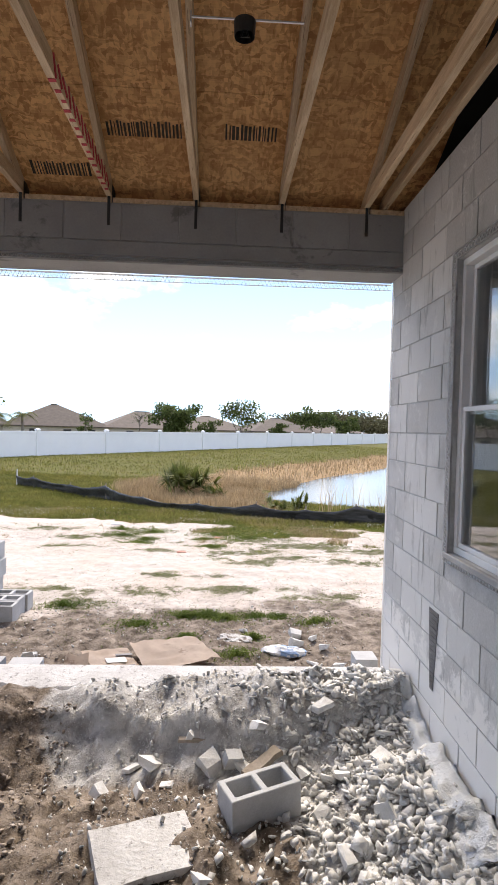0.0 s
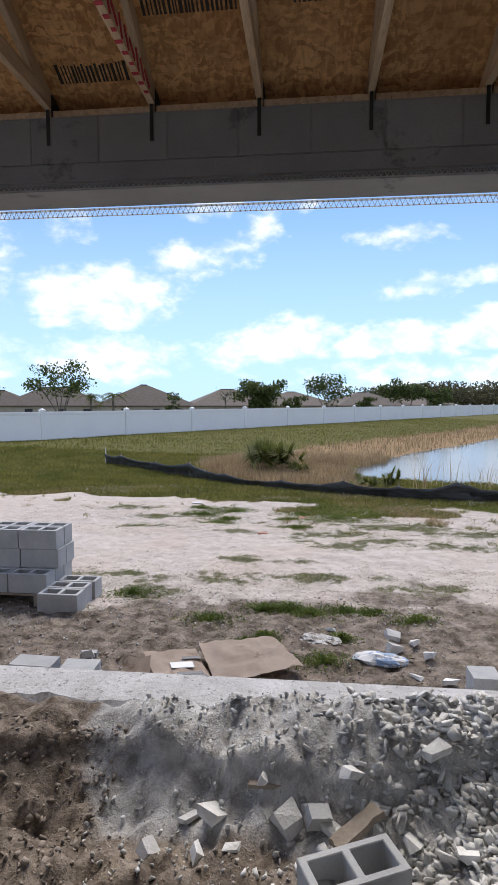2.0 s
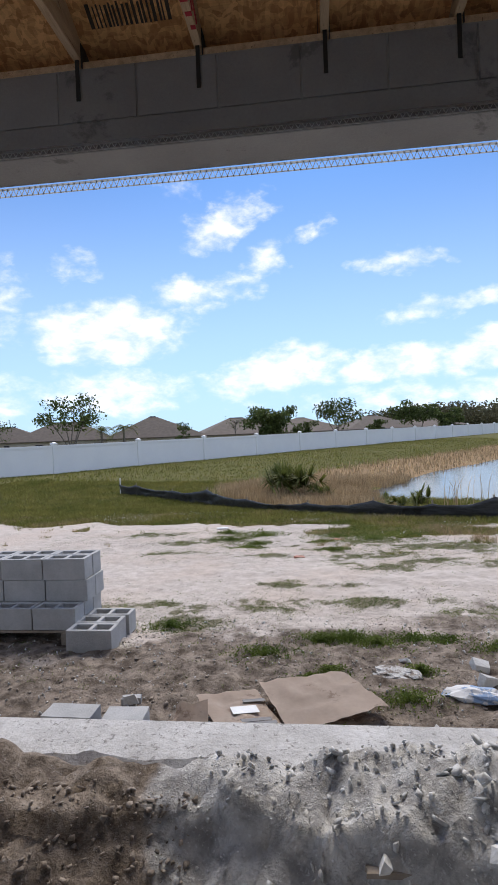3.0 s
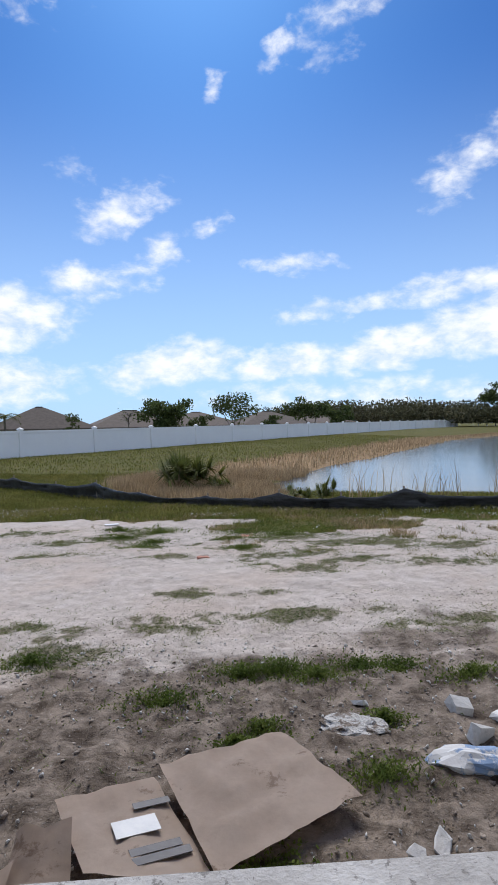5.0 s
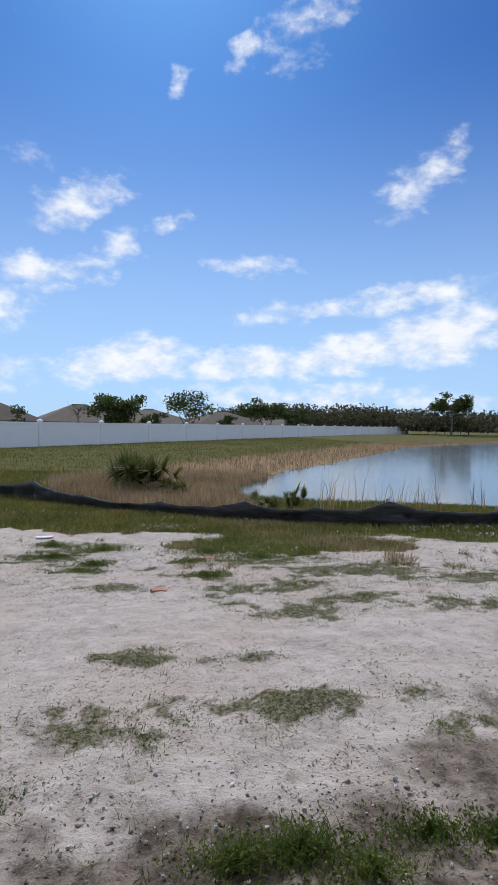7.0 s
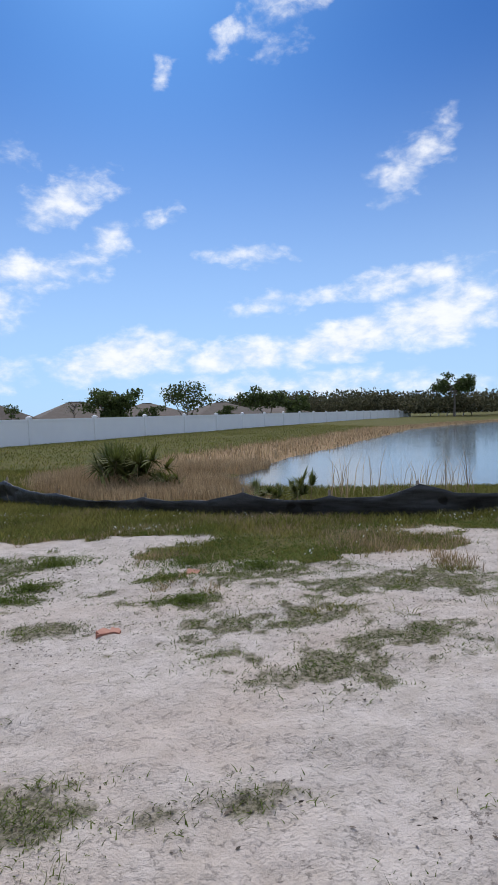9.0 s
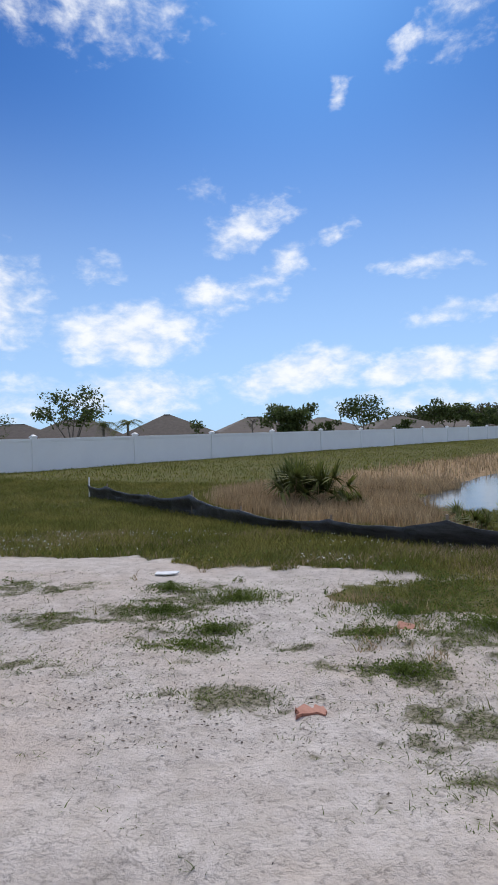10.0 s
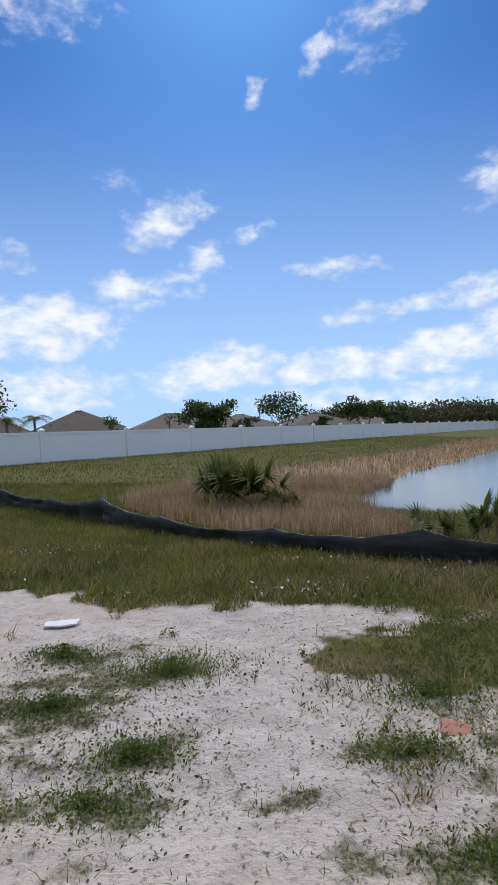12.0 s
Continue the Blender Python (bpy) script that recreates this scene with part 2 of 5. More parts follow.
def osb_material():
    m, n, b = material("oriented_strand_board")
    pos = n.add("ShaderNodeTexCoord").outputs["Object"]
    flake = n.add("ShaderNodeTexVoronoi", {"Vector": n.add("ShaderNodeMapping", {"Vector": n.add("ShaderNodeVectorMath", {0: pos, 1: n.add("ShaderNodeVectorMath", {0: n.add("ShaderNodeTexNoise", {"Vector": pos, "Scale": 9.0}).outputs[1], 1: (0.16, 0.16, 0.0)}, operation="MULTIPLY").outputs[0]}, operation="ADD").outputs[0], "Scale": (1.0, 2.2, 1.0), "Rotation": (0, 0, 0.5)}).outputs[0], "Scale": 19.0})
    flake2 = n.add("ShaderNodeTexVoronoi", {"Vector": n.add("ShaderNodeMapping", {"Vector": pos, "Scale": (2.4, 1.0, 1.0), "Rotation": (0, 0, -0.7)}).outputs[0], "Scale": 26.0})
    tone = n.add("ShaderNodeSeparateColor", {0: flake.outputs["Color"]}).outputs[0]
    tone2 = n.add("ShaderNodeSeparateColor", {0: flake2.outputs["Color"]}).outputs[1]
    grain = n.noise(n.add("ShaderNodeMapping", {"Vector": pos, "Scale": (3.0, 60.0, 1.0), "Rotation": (0, 0, 0.5)}).outputs[0], 2.0, 4.0)
    f = n.math("ADD", n.math("MULTIPLY", tone, 0.4), n.math("ADD", n.math("MULTIPLY", tone2, 0.3), n.math("MULTIPLY", grain, 0.3)))
    col = n.mix(n.step(f, 0.2, 0.8), (0.40, 0.19, 0.065, 1), (0.78, 0.46, 0.20, 1))
    col = n.mix(n.step(n.noise(pos, 1.3, 4.0), 0.45, 0.75, 0.0, 0.5), col, (0.40, 0.19, 0.07, 1))
    n.tree.links.new(col, b.inputs["Base Color"])
    b.inputs["Roughness"].default_value = 0.75
    n.tree.links.new(n.add("ShaderNodeBump", {"Strength": 0.25, "Distance": 0.004, "Height": f}).outputs[0], b.inputs["Normal"])
    return m


def water_material():
    m, n, b = material("still_pond_water")
    pos = n.add("ShaderNodeNewGeometry").outputs["Position"]
    h = n.math("ADD", n.noise(n.add("ShaderNodeMapping", {"Vector": pos, "Scale": (0.5, 1.4, 1.0)}).outputs[0], 1.6, 4.0, 0.6), n.math("MULTIPLY", n.noise(pos, 0.15, 3.0), 2.0))
    b.inputs["Base Color"].default_value = (0.10, 0.12, 0.13, 1)
    b.inputs["Roughness"].default_value = 0.12
    b.inputs["IOR"].default_value = 1.33
    n.tree.links.new(n.add("ShaderNodeBump", {"Strength": 0.14, "Distance": 0.03, "Height": h}).outputs[0], b.inputs["Normal"])
    return m


def glass_material():
    m, n, b = material("window_glass")
    b.inputs["Base Color"].default_value = (0.9, 0.95, 0.95, 1)
    b.inputs["Roughness"].default_value = 0.02
    b.inputs["Transmission Weight"].default_value = 1.0
    b.inputs["IOR"].default_value = 1.85
    return m


M_GROUND, M_BLOCK, M_OSB, M_WATER, M_GLASS = ground_material(), block_wall_material(), osb_material(), water_material(), glass_material()
M_CONCRETE = surface("rough_concrete", (0.30, 0.30, 0.30), (0.46, 0.455, 0.45), 3.0, 0.9, 0.4, 45.0, (0.20, 0.19, 0.185), 6.0, 0.15)
M_FOOTING = surface("chalky_footing_concrete", (0.42, 0.41, 0.40), (0.66, 0.655, 0.65), 4.0, 0.92, 0.5, 40.0, (0.27, 0.26, 0.25), 26.0, 0.14, distance=0.02)
M_LINTEL = surface("grey_lintel_concrete", (0.27, 0.27, 0.27), (0.36, 0.36, 0.355), 2.0, 0.9, 0.25, 60.0, (0.19, 0.19, 0.19), 3.0, 0.05, vary=0.12)
M_MORTAR = surface("mortar", (0.36, 0.36, 0.355), (0.60, 0.60, 0.59), 6.0, 0.95, 0.4, 80.0)
M_CMU = surface("loose_block_concrete", (0.36, 0.365, 0.37), (0.50, 0.505, 0.51), 5.0, 0.9, 0.35, 90.0, vary=0.08)
M_LUMBER = surface("spruce_lumber", (0.42, 0.28, 0.16), (0.72, 0.56, 0.37), 3.0, 0.7, 0.15, 30.0, (0.17, 0.09, 0.045), 5.0, 0.05, vary=0.16, stretch=(9.0, 0.8, 9.0))
M_REDPAINT = surface("red_marking_paint", (0.36, 0.02, 0.035), (0.50, 0.04, 0.06), 20.0, 0.7, 0.0)
M_INK = surface("black_stamp_ink", (0.025, 0.02, 0.015), (0.06, 0.045, 0.03), 20.0, 0.8, 0.0)
M_BLACK = surface("black_plastic", (0.012, 0.012, 0.013), (0.03, 0.03, 0.03), 9.0, 0.45, 0.1)
M_BEAD = surface("white_perforated_bead", (0.72, 0.73, 0.74), (0.82, 0.82, 0.82), 3.0, 0.5, 0.0, through_light=0.8)
M_STEEL = surface("galvanised_steel", (0.42, 0.43, 0.44), (0.58, 0.59, 0.60), 20.0, 0.45, 0.1, metal=0.9)
M_LATH = surface("dull_metal_lath", (0.09, 0.09, 0.095), (0.17, 0.17, 0.175), 20.0, 0.6, 0.1, metal=0.3)
M_WHITEVINYL = surface("white_vinyl", (0.72, 0.73, 0.74), (0.82, 0.82, 0.82), 3.0, 0.45, 0.05)
M_WALLWHITE = surface("white_fence_vinyl", (0.83, 0.84, 0.86), (0.89, 0.90, 0.91), 0.6, 0.5, 0.05, 20.0)
M_STONE = surface("broken_concrete", (0.60, 0.595, 0.58), (0.84, 0.835, 0.82), 7.0, 0.95, 0.6, 60.0, vary=0.2, island=0.22)
M_CARD = surface("brown_cardboard", (0.52, 0.42, 0.345), (0.64, 0.54, 0.46), 3.0, 0.85, 0.12, 25.0, (0.36, 0.27, 0.21), 5.0, 0.1)
M_PAPER = surface("printed_paper", (0.62, 0.65, 0.68), (0.75, 0.77, 0.78), 9.0, 0.6, 0.0)
M_PRINT = surface("grey_print", (0.12, 0.12, 0.13), (0.2, 0.2, 0.21), 9.0, 0.7, 0.0)
# the paler tone paints sheen into the black weave
M_SILT = surface("black_silt_fabric_with_painted_sheen", (0.010, 0.010, 0.011), (0.075, 0.077, 0.085), 3.0, 0.34, 0.6, 200.0, stretch=(1.0, 1.0, 6.0))
M_WOOD = surface("weathered_stake_wood", (0.20, 0.16, 0.12), (0.40, 0.34, 0.28), 4.0, 0.85, 0.3, 40.0)
M_GRASS = surface("green_grass", (0.12, 0.14, 0.028), (0.30, 0.27, 0.08), 0.9, 0.75, 0.0, 3.0, island=0.5, through_light=0.2)
M_WEED = surface("leafy_weed_green", (0.075, 0.12, 0.022), (0.19, 0.235, 0.06), 2.0, 0.7, 0.0, 9.0, island=0.4, through_light=0.35)
M_DRY = surface("dry_reed_straw", (0.27, 0.195, 0.11), (0.52, 0.40, 0.25), 0.7, 0.75, 0.0, 3.0, island=0.45, through_light=0.3)
M_PALM = surface("saw_palmetto_leaf", (0.07, 0.095, 0.022), (0.17, 0.18, 0.05), 2.0, 0.7, 0.0, 9.0, island=0.4, through_light=0.25)
M_LEAF = surface("tree_leaf", (0.045, 0.07, 0.022), (0.12, 0.15, 0.05), 0.8, 0.6, 0.0, 3.0, island=0.45, through_light=0.3)
M_WOODS = surface("distant_wood_foliage", (0.06, 0.068, 0.035), (0.16, 0.145, 0.085), 0.05, 0.8, 0.0, 0.5, island=0.45, through_light=0.2)
M_BARK = surface("grey_bark", (0.10, 0.085, 0.07), (0.22, 0.19, 0.16), 4.0, 0.9, 0.4, 30.0)
M_SHINGLE = surface("brown_roof_shingle", (0.085, 0.068, 0.056), (0.13, 0.105, 0.088), 1.5, 0.9, 0.2, 12.0, vary=0.2)
M_STUCCO = surface("beige_stucco", (0.40, 0.35, 0.28), (0.50, 0.45, 0.37), 1.0, 0.9, 0.1)
# pale on purpose: the unseen back wall reflects light into the porch
M_BOUNCEWHITE = surface("pale_bounce_block", (0.60, 0.59, 0.57), (0.72, 0.71, 0.69), 2.0, 0.9, 0.2)
M_SPILL = surface("dirty_plaster", (0.50, 0.49, 0.47), (0.72, 0.71, 0.69), 8.0, 0.95, 0.9, 40.0, (0.24, 0.20, 0.165), 12.0, 0.33, distance=0.03)
M_LITTER = surface("dead_leaf_litter", (0.06, 0.047, 0.036), (0.19, 0.15, 0.115), 9.0, 0.95, 0.0, 60.0, island=0.5)
M_CLOD = surface("crumbly_brown_soil", (0.20, 0.165, 0.135), (0.36, 0.305, 0.255), 9.0, 0.95, 0.6, 60.0, island=0.4)
M_BRICK = surface("red_brick", (0.45, 0.20, 0.14), (0.58, 0.30, 0.22), 9.0, 0.9, 0.3)
M_FLOWER = surface("small_white_flower", (0.75, 0.74, 0.62), (0.85, 0.84, 0.75), 9.0, 0.6, 0.0)
M_PLASTIC = surface("cloudy_plastic_sheet", (0.70, 0.73, 0.77), (0.84, 0.86, 0.88), 6.0, 0.4, 0.5, 20.0, distance=0.03)
M_SACK = surface("blue_and_white_paper_sack", (0.62, 0.63, 0.64), (0.72, 0.72, 0.72), 6.0, 0.7, 0.4, 20.0, (0.22, 0.33, 0.52), 10.0, 0.3)
# for added walls that only keep the room and attic dark
M_INSIDE = surface("unseen_closing_board", (0.24, 0.23, 0.22), (0.32, 0.31, 0.30), 2.0, 0.9, 0.05)

# ---- mesh helpers ----


def link(name, bm, mat, parent=None, label=""):
    me = bpy.data.meshes.new(name)
    bm.to_mesh(me)
    bm.free()
    me.materials.append(mat)
    ob = new(name, me)
    ob.parent = parent
    if label:
        tagged(ob, label)
    return ob


def part(name, bm, mat, parent, label=""):
    return link(name, bm, mat, parent, label)


def thing(name, label, category, group="", m=None, kind=""):
    ob = tagged(new(name), label, category, group, kind)
    if m is not None:
        ob.matrix_basis = m
    return ob


def box(bm, x0, x1, y0, y1, z0, z1, bevel=0.0, m=None):
    made = bmesh.ops.create_cube(bm, size=1.0, matrix=Matrix.LocRotScale(((x0 + x1) / 2, (y0 + y1) / 2, (z0 + z1) / 2), None, (x1 - x0, y1 - y0, z1 - z0)))
    vs = made["verts"]
    if bevel:
        es = list({e for v in vs for e in v.link_edges})
        out = bmesh.ops.bevel(bm, geom=es, offset=bevel, segments=1, affect="EDGES")
        vs = list({v for f in out["faces"] for v in f.verts} | {v for v in vs if v.is_valid})
    if m is not None:
        bmesh.ops.transform(bm, matrix=m, verts=vs)
    return vs


def boxes(*rows, bevel=0.0):
    bm = bmesh.new()
    for r in rows:
        box(bm, *r, bevel=bevel)
    return bm


def tube(bm, path, radii, sides=6):
    """A tapering tube along a list of points."""
    rings = []
    for i, p in enumerate(path):
        p = Vector(p)
        d = (Vector(path[min(i + 1, len(path) - 1)]) - Vector(path[max(i - 1, 0)])).normalized()
        a = d.orthogonal().normalized()
        b = d.cross(a)
        rings.append([bm.verts.new(p + radii[i] * (a * math.cos(k * math.tau / sides) + b * math.sin(k * math.tau / sides))) for k in range(sides)])
    for r0, r1 in zip(rings, rings[1:]):
        for k in range(sides):
            bm.faces.new((r0[k], r0[(k + 1) % sides], r1[(k + 1) % sides], r1[k]))
    bm.faces.new(rings[0][::-1])
    bm.faces.new(rings[-1])


def arrays_object(name, verts, faces, mat, parent=None):
    me = bpy.data.meshes.new(name)
    me.vertices.add(len(verts))
    me.vertices.foreach_set("co", np.asarray(verts, dtype=np.float32).ravel())
    k = faces.shape[1]
    me.loops.add(faces.size)
    me.loops.foreach_set("vertex_index", faces.astype(np.int32).ravel())
    me.polygons.add(len(faces))
    me.polygons.foreach_set("loop_start", np.arange(0, faces.size, k, dtype=np.int32))
    me.update(calc_edges=True)
    me.validate()
    me.materials.append(mat)
    ob = new(name, me)
    ob.parent = parent
    return ob


RNG = np.random.default_rng(7)


def value_noise(x, y, scale, seed):
    """Smooth noise from 0 to 1 on arrays."""
    r = np.random.default_rng(seed).random((64, 64))
    u, v = np.asarray(x) * scale + 1000.0, np.asarray(y) * scale + 1000.0
    i, j = np.floor(u).astype(int), np.floor(v).astype(int)
    a, b = u - i, v - j
    a, b = a * a * (3 - 2 * a), b * b * (3 - 2 * b)
    g = lambda p, q: r[p % 64, q % 64]
    return (g(i, j) * (1 - a) + g(i + 1, j) * a) * (1 - b) + (g(i, j + 1) * (1 - a) + g(i + 1, j + 1) * a) * b


def fbm(x, y, scale, seed, octaves=4):
    s, amp, tot = 0.0, 1.0, 0.0
    for o in range(octaves):
        s = s + amp * value_noise(x, y, scale * 2 ** o, seed + o)
        tot += amp
        amp *= 0.55
    return s / tot


def ramp(v, lo, hi):
    t = np.clip((np.asarray(v, dtype=float) - lo) / (hi - lo), 0, 1)
    return t * t * (3 - 2 * t)


# ---- plan ----
FENCE0, FENCE_DIR, FENCE_STEP = np.array((-16.9, 36.2)), np.array((0.555, 0.832)), 6.83
POND = np.array(((1.7, 24.6), (2.7, 22.6), (4.6, 21.2), (6.9, 20.2), (9.4, 19.4), (20, 17.5), (60, 15), (100, 50), (95, 104), (70, 106), (53.8, 95.7), (30, 72.3), (10.4, 40.3), (5.8, 33.3), (3.2, 28.0)))
SILT = ((-8.6, 25.2), (-7.66, 24.5), (-5.6, 22.6), (-3.89, 21.0), (-2.2, 18.6), (-0.3, 16.4), (1.27, 14.9), (2.5, 14.3), (3.67, 13.8), (5.6, 13.5), (8.0, 13.0), (11.0, 12.4))
WALL_X, BEAM_Y, EDGE_Y = 1.6, 4.1, 4.3
WATER_Z = -1.0


def pond_distance(x, y):
    """Signed distance to the shore: positive on land."""
    best, inside = np.full(x.shape, 1e9), np.zeros(x.shape, bool)
    for (ax, ay), (bx, by) in zip(POND, np.roll(POND, -1, axis=0)):
        dx, dy = bx - ax, by - ay
        t = np.clip(((x - ax) * dx + (y - ay) * dy) / (dx * dx + dy * dy), 0, 1)
        best = np.minimum(best, np.hypot(x - ax - t * dx, y - ay - t * dy))
        cross = ((ay > y) != (by > y)) & (x < dx * (y - ay) / (dy if dy else 1e-9) + ax)
        inside ^= cross
    return np.where(inside, -best, best) + (fbm(x, y, 0.5, 40) - 0.5) * 1.6


def fence_side(x, y):
    """Distance on this side of the long white fence."""
    return (x - FENCE0[0]) * FENCE_DIR[1] - (y - FENCE0[1]) * FENCE_DIR[0]


def fence_along(x, y):
    return (x - FENCE0[0]) * FENCE_DIR[0] + (y - FENCE0[1]) * FENCE_DIR[1]


def silt_y(x):
    return np.interp(x, [p[0] for p in SILT], [p[1] for p in SILT])


def turf_edge(x):
    return 13.05 - 0.22 * x


def height(x, y, detail=True):
    x, y = np.asarray(x, dtype=float), np.asarray(y, dtype=float)
    z = -0.0288 * np.clip(y, 0, 13) - 0.072 * np.clip(y - 13, 0, 7.5)
    side = fence_side(x, y)
    berm = -0.57 + 0.004 * np.clip(fence_along(x, y), 0, 170)
    z = z + (berm - z) * ramp(side, 16, 3) * ramp(y, 16, 26)
    z = z + (-0.3 - z) * ramp(y, 110, 170)
    sd = pond_distance(x, y)
    z = np.where(y > 14, np.minimum(z, WATER_Z + 0.02 + 0.13 * sd), z)
    z = np.maximum(z, WATER_Z - 1.2)
    if detail:
        near = ramp(y, 22, 12)
        z = z + (fbm(x, y, 0.6, 3) - 0.5) * 0.10 * ramp(y, 4.4, 6.0) + (fbm(x, y, 4.0, 5) - 0.5) * 0.05 * near * ramp(y, 4.2, 4.8)
        z = z + (fbm(x, y, 13.0, 9, 3) - 0.5) * (0.022 + 0.05 * ramp(y, 7.4, 5.8)) * near
        # the dug-out ground inside the porch
        pit = ramp(y, 4.02, 3.86) * ramp(x, -7, -6)
        inner = -0.12 + 0.22 * ramp(y, 3.15, 3.75) + 0.05 * np.sin(x * 2.1) * ramp(y, 3.0, 3.4)
        inner = inner + 0.09 * (ramp(y + 0.10 * np.sin(x * 3.0), 3.46, 3.52) - 0.5) * ramp(y, 2.9, 3.3)
        inner = inner + 0.20 * ramp(x, 0.85, 1.55) * ramp(y, 4.2, 3.0) + 0.17 * ramp(x + 0.3 * np.sin(y * 3), -0.75, -1.35) * ramp(y, 3.7, 3.3)
        inner = inner + (fbm(x, y, 3.0, 15) - 0.5) * 0.12 + (fbm(x, y, 10.0, 19, 3) - 0.5) * 0.12 + (value_noise(x, y, 23.0, 33) - 0.5) * 0.04
        inner = np.where(x > WALL_X, -0.1, inner)
        z = z + (inner - z) * pit
    return z


# flat mats of creeping grass on the sand: centre and half widths
MATS = ((-1.75, 12.15, 0.4, 0.2), (-1.2, 11.88, 0.42, 0.2), (-1.6, 11.4, 0.6, 0.3), (-1.05, 11.05, 0.5, 0.2), (-1.2, 10.7, 0.4, 0.15), (-0.62, 10.72, 0.25, 0.1), (0.0, 11.0, 0.3, 0.12), (0.15, 10.4, 0.3, 0.16), (0.75, 9.75, 0.8, 0.3), (1.9, 10.4, 1.0, 0.35), (0.9, 8.95, 0.3, 0.25), (-0.75, 9.85, 0.5, 0.18), (-0.3, 10.4, 0.3, 0.12), (-0.5, 8.02, 0.3, 0.2), (0.12, 7.95, 0.25, 0.12), (0.5, 7.3, 0.8, 0.2), (-0.55, 7.1, 0.7, 0.22), (-1.4, 6.6, 0.4, 0.25), (1.3, 9.25, 0.8, 0.18), (2.4, 9.0, 0.7, 0.2), (1.2, 11.0, 0.9, 0.3), (-1.4, 11.75, 0.5, 0.14), (-2.4, 11.2, 0.6, 0.2), (-2.2, 10.2, 0.5, 0.16), (-1.9, 7.2, 0.7, 0.2), (1.6, 7.0, 0.6, 0.2), (2.9, 9.9, 0.8, 0.25), (-3.2, 12.0, 0.7, 0.25))


def mat_cover(x, y):
    near = np.full(np.shape(x), 9.0)
    for cx, cy, rx, ry in MATS:
        near = np.minimum(near, np.hypot((x - cx) / rx, (y - cy) / ry))
    return ramp(near + (fbm(x, y, 3.0, 74) - 0.5) * 2.2 + (fbm(x, y, 11.0, 75, 3) - 0.5) * 2.4, 1.5, 0.1)


def masks(x, y):
    n1, n2 = fbm(x, y, 0.9, 60), fbm(x, y, 2.6, 66)
    soil = ramp(y + (n1 - 0.5) * 3.0, 7.6, 5.6)
    beyond = y - turf_edge(x)
    turf = ramp(beyond + (n1 - 0.5) * 2.2, -0.4, 0.5)
    band = ramp(y, 8.4, 9.2) * ramp(beyond, 0.6, -0.6)
    patch = 0.5 * band * ramp(n2 + 0.3 * (n1 - 0.5) + 0.10 * ramp(x, -1.0, 2.5), 0.64, 0.78)
    lobe = ramp(np.hypot((x - 1.5) / 2.0, (y - 12.0) / 0.72) + (n2 - 0.5) * 0.9, 1.05, 0.85)
    turf = np.maximum(np.maximum(turf, lobe), patch)
    sd = pond_distance(x, y)
    past = y - silt_y(x)
    dry = np.where(y < 26, ramp(x, 3.0, 1.0), 1.0) * ramp(sd + (n1 - 0.5) * 3, 8.0, 4.0) * ramp(past, 1.0, 2.5) * ramp(y, 14, 16)
    slope = ramp(y + (n1 - 0.5) * 0.5, 3.0, 3.25) * ramp(x + (n1 - 0.5) * 0.8, -0.95, -0.6)
    grit = ramp(y, 4.4, 4.15) * np.maximum(slope, ramp(x + (n1 - 0.5) * 0.8, 0.55, 0.95))
    worn = ramp(y + (n1 - 0.5) * 0.6, 7.5, 8.0) * ramp(y + (n1 - 0.5) * 0.6, 9.5, 9.1)
    return soil * ramp(y, 60, 50), turf, dry, grit, 0.72 * mat_cover(x, y) * ramp(y, 5.0, 5.5), worn


# ---- ground, pond ----


def spread(lo, hi, step, far, growth=1.09):
    core = list(np.arange(lo, hi + step / 2, step))
    for sign in (1, -1):
        d, p = step, (hi if sign > 0 else lo)
        while abs(p) < far:
            d = min(d * growth, 60)
            p += sign * d
            core.append(p)
    return np.array(sorted(core))


gx, gy = spread(-3.6, 3.6, 0.036, 1500), spread(1.2, 12.5, 0.036, 1500)
X, Y = np.meshgrid(gx, gy)
verts = np.stack((X, Y, height(X, Y)), -1).reshape(-1, 3)
nx, ny = len(gx), len(gy)
idx = np.arange(nx * ny).reshape(ny, nx)
faces = np.stack((idx[:-1, :-1], idx[:-1, 1:], idx[1:, 1:], idx[1:, :-1]), -1).reshape(-1, 4)
ground = tagged(arrays_object("ground", verts, faces, M_GROUND), "pale sandy ground turning to turf and dark soil", "ground", kind="structure")
ground.data.polygons.foreach_set("use_smooth", np.ones(len(faces), dtype=bool))
for key, values in zip(("soil", "turf", "dry", "grit", "mat", "worn"), masks(X.ravel(), Y.ravel())):
    if key == "turf":
        values = values * (0.75 + 0.25 * ramp(Y.ravel() - turf_edge(X.ravel()), -0.3, 0.8))
    ground.data.attributes.new(key, "FLOAT", "POINT").data.foreach_set("value", values.astype(np.float32))

bm = bmesh.new()
ring = [bm.verts.new((*(p + (p - POND.mean(0)) * 0.12), WATER_Z)) for p in POND]
bm.faces.new(ring)
tagged(link("water", bm, M_WATER), "still pond water mirroring the sky", "pond", kind="structure")

# ---- porch structure ----
WEST_X, SLAB_Y = -4.6, 0.9


def structure(name, bm, mat, label, category):
    return tagged(link(name, bm, mat), label, category, kind="structure")


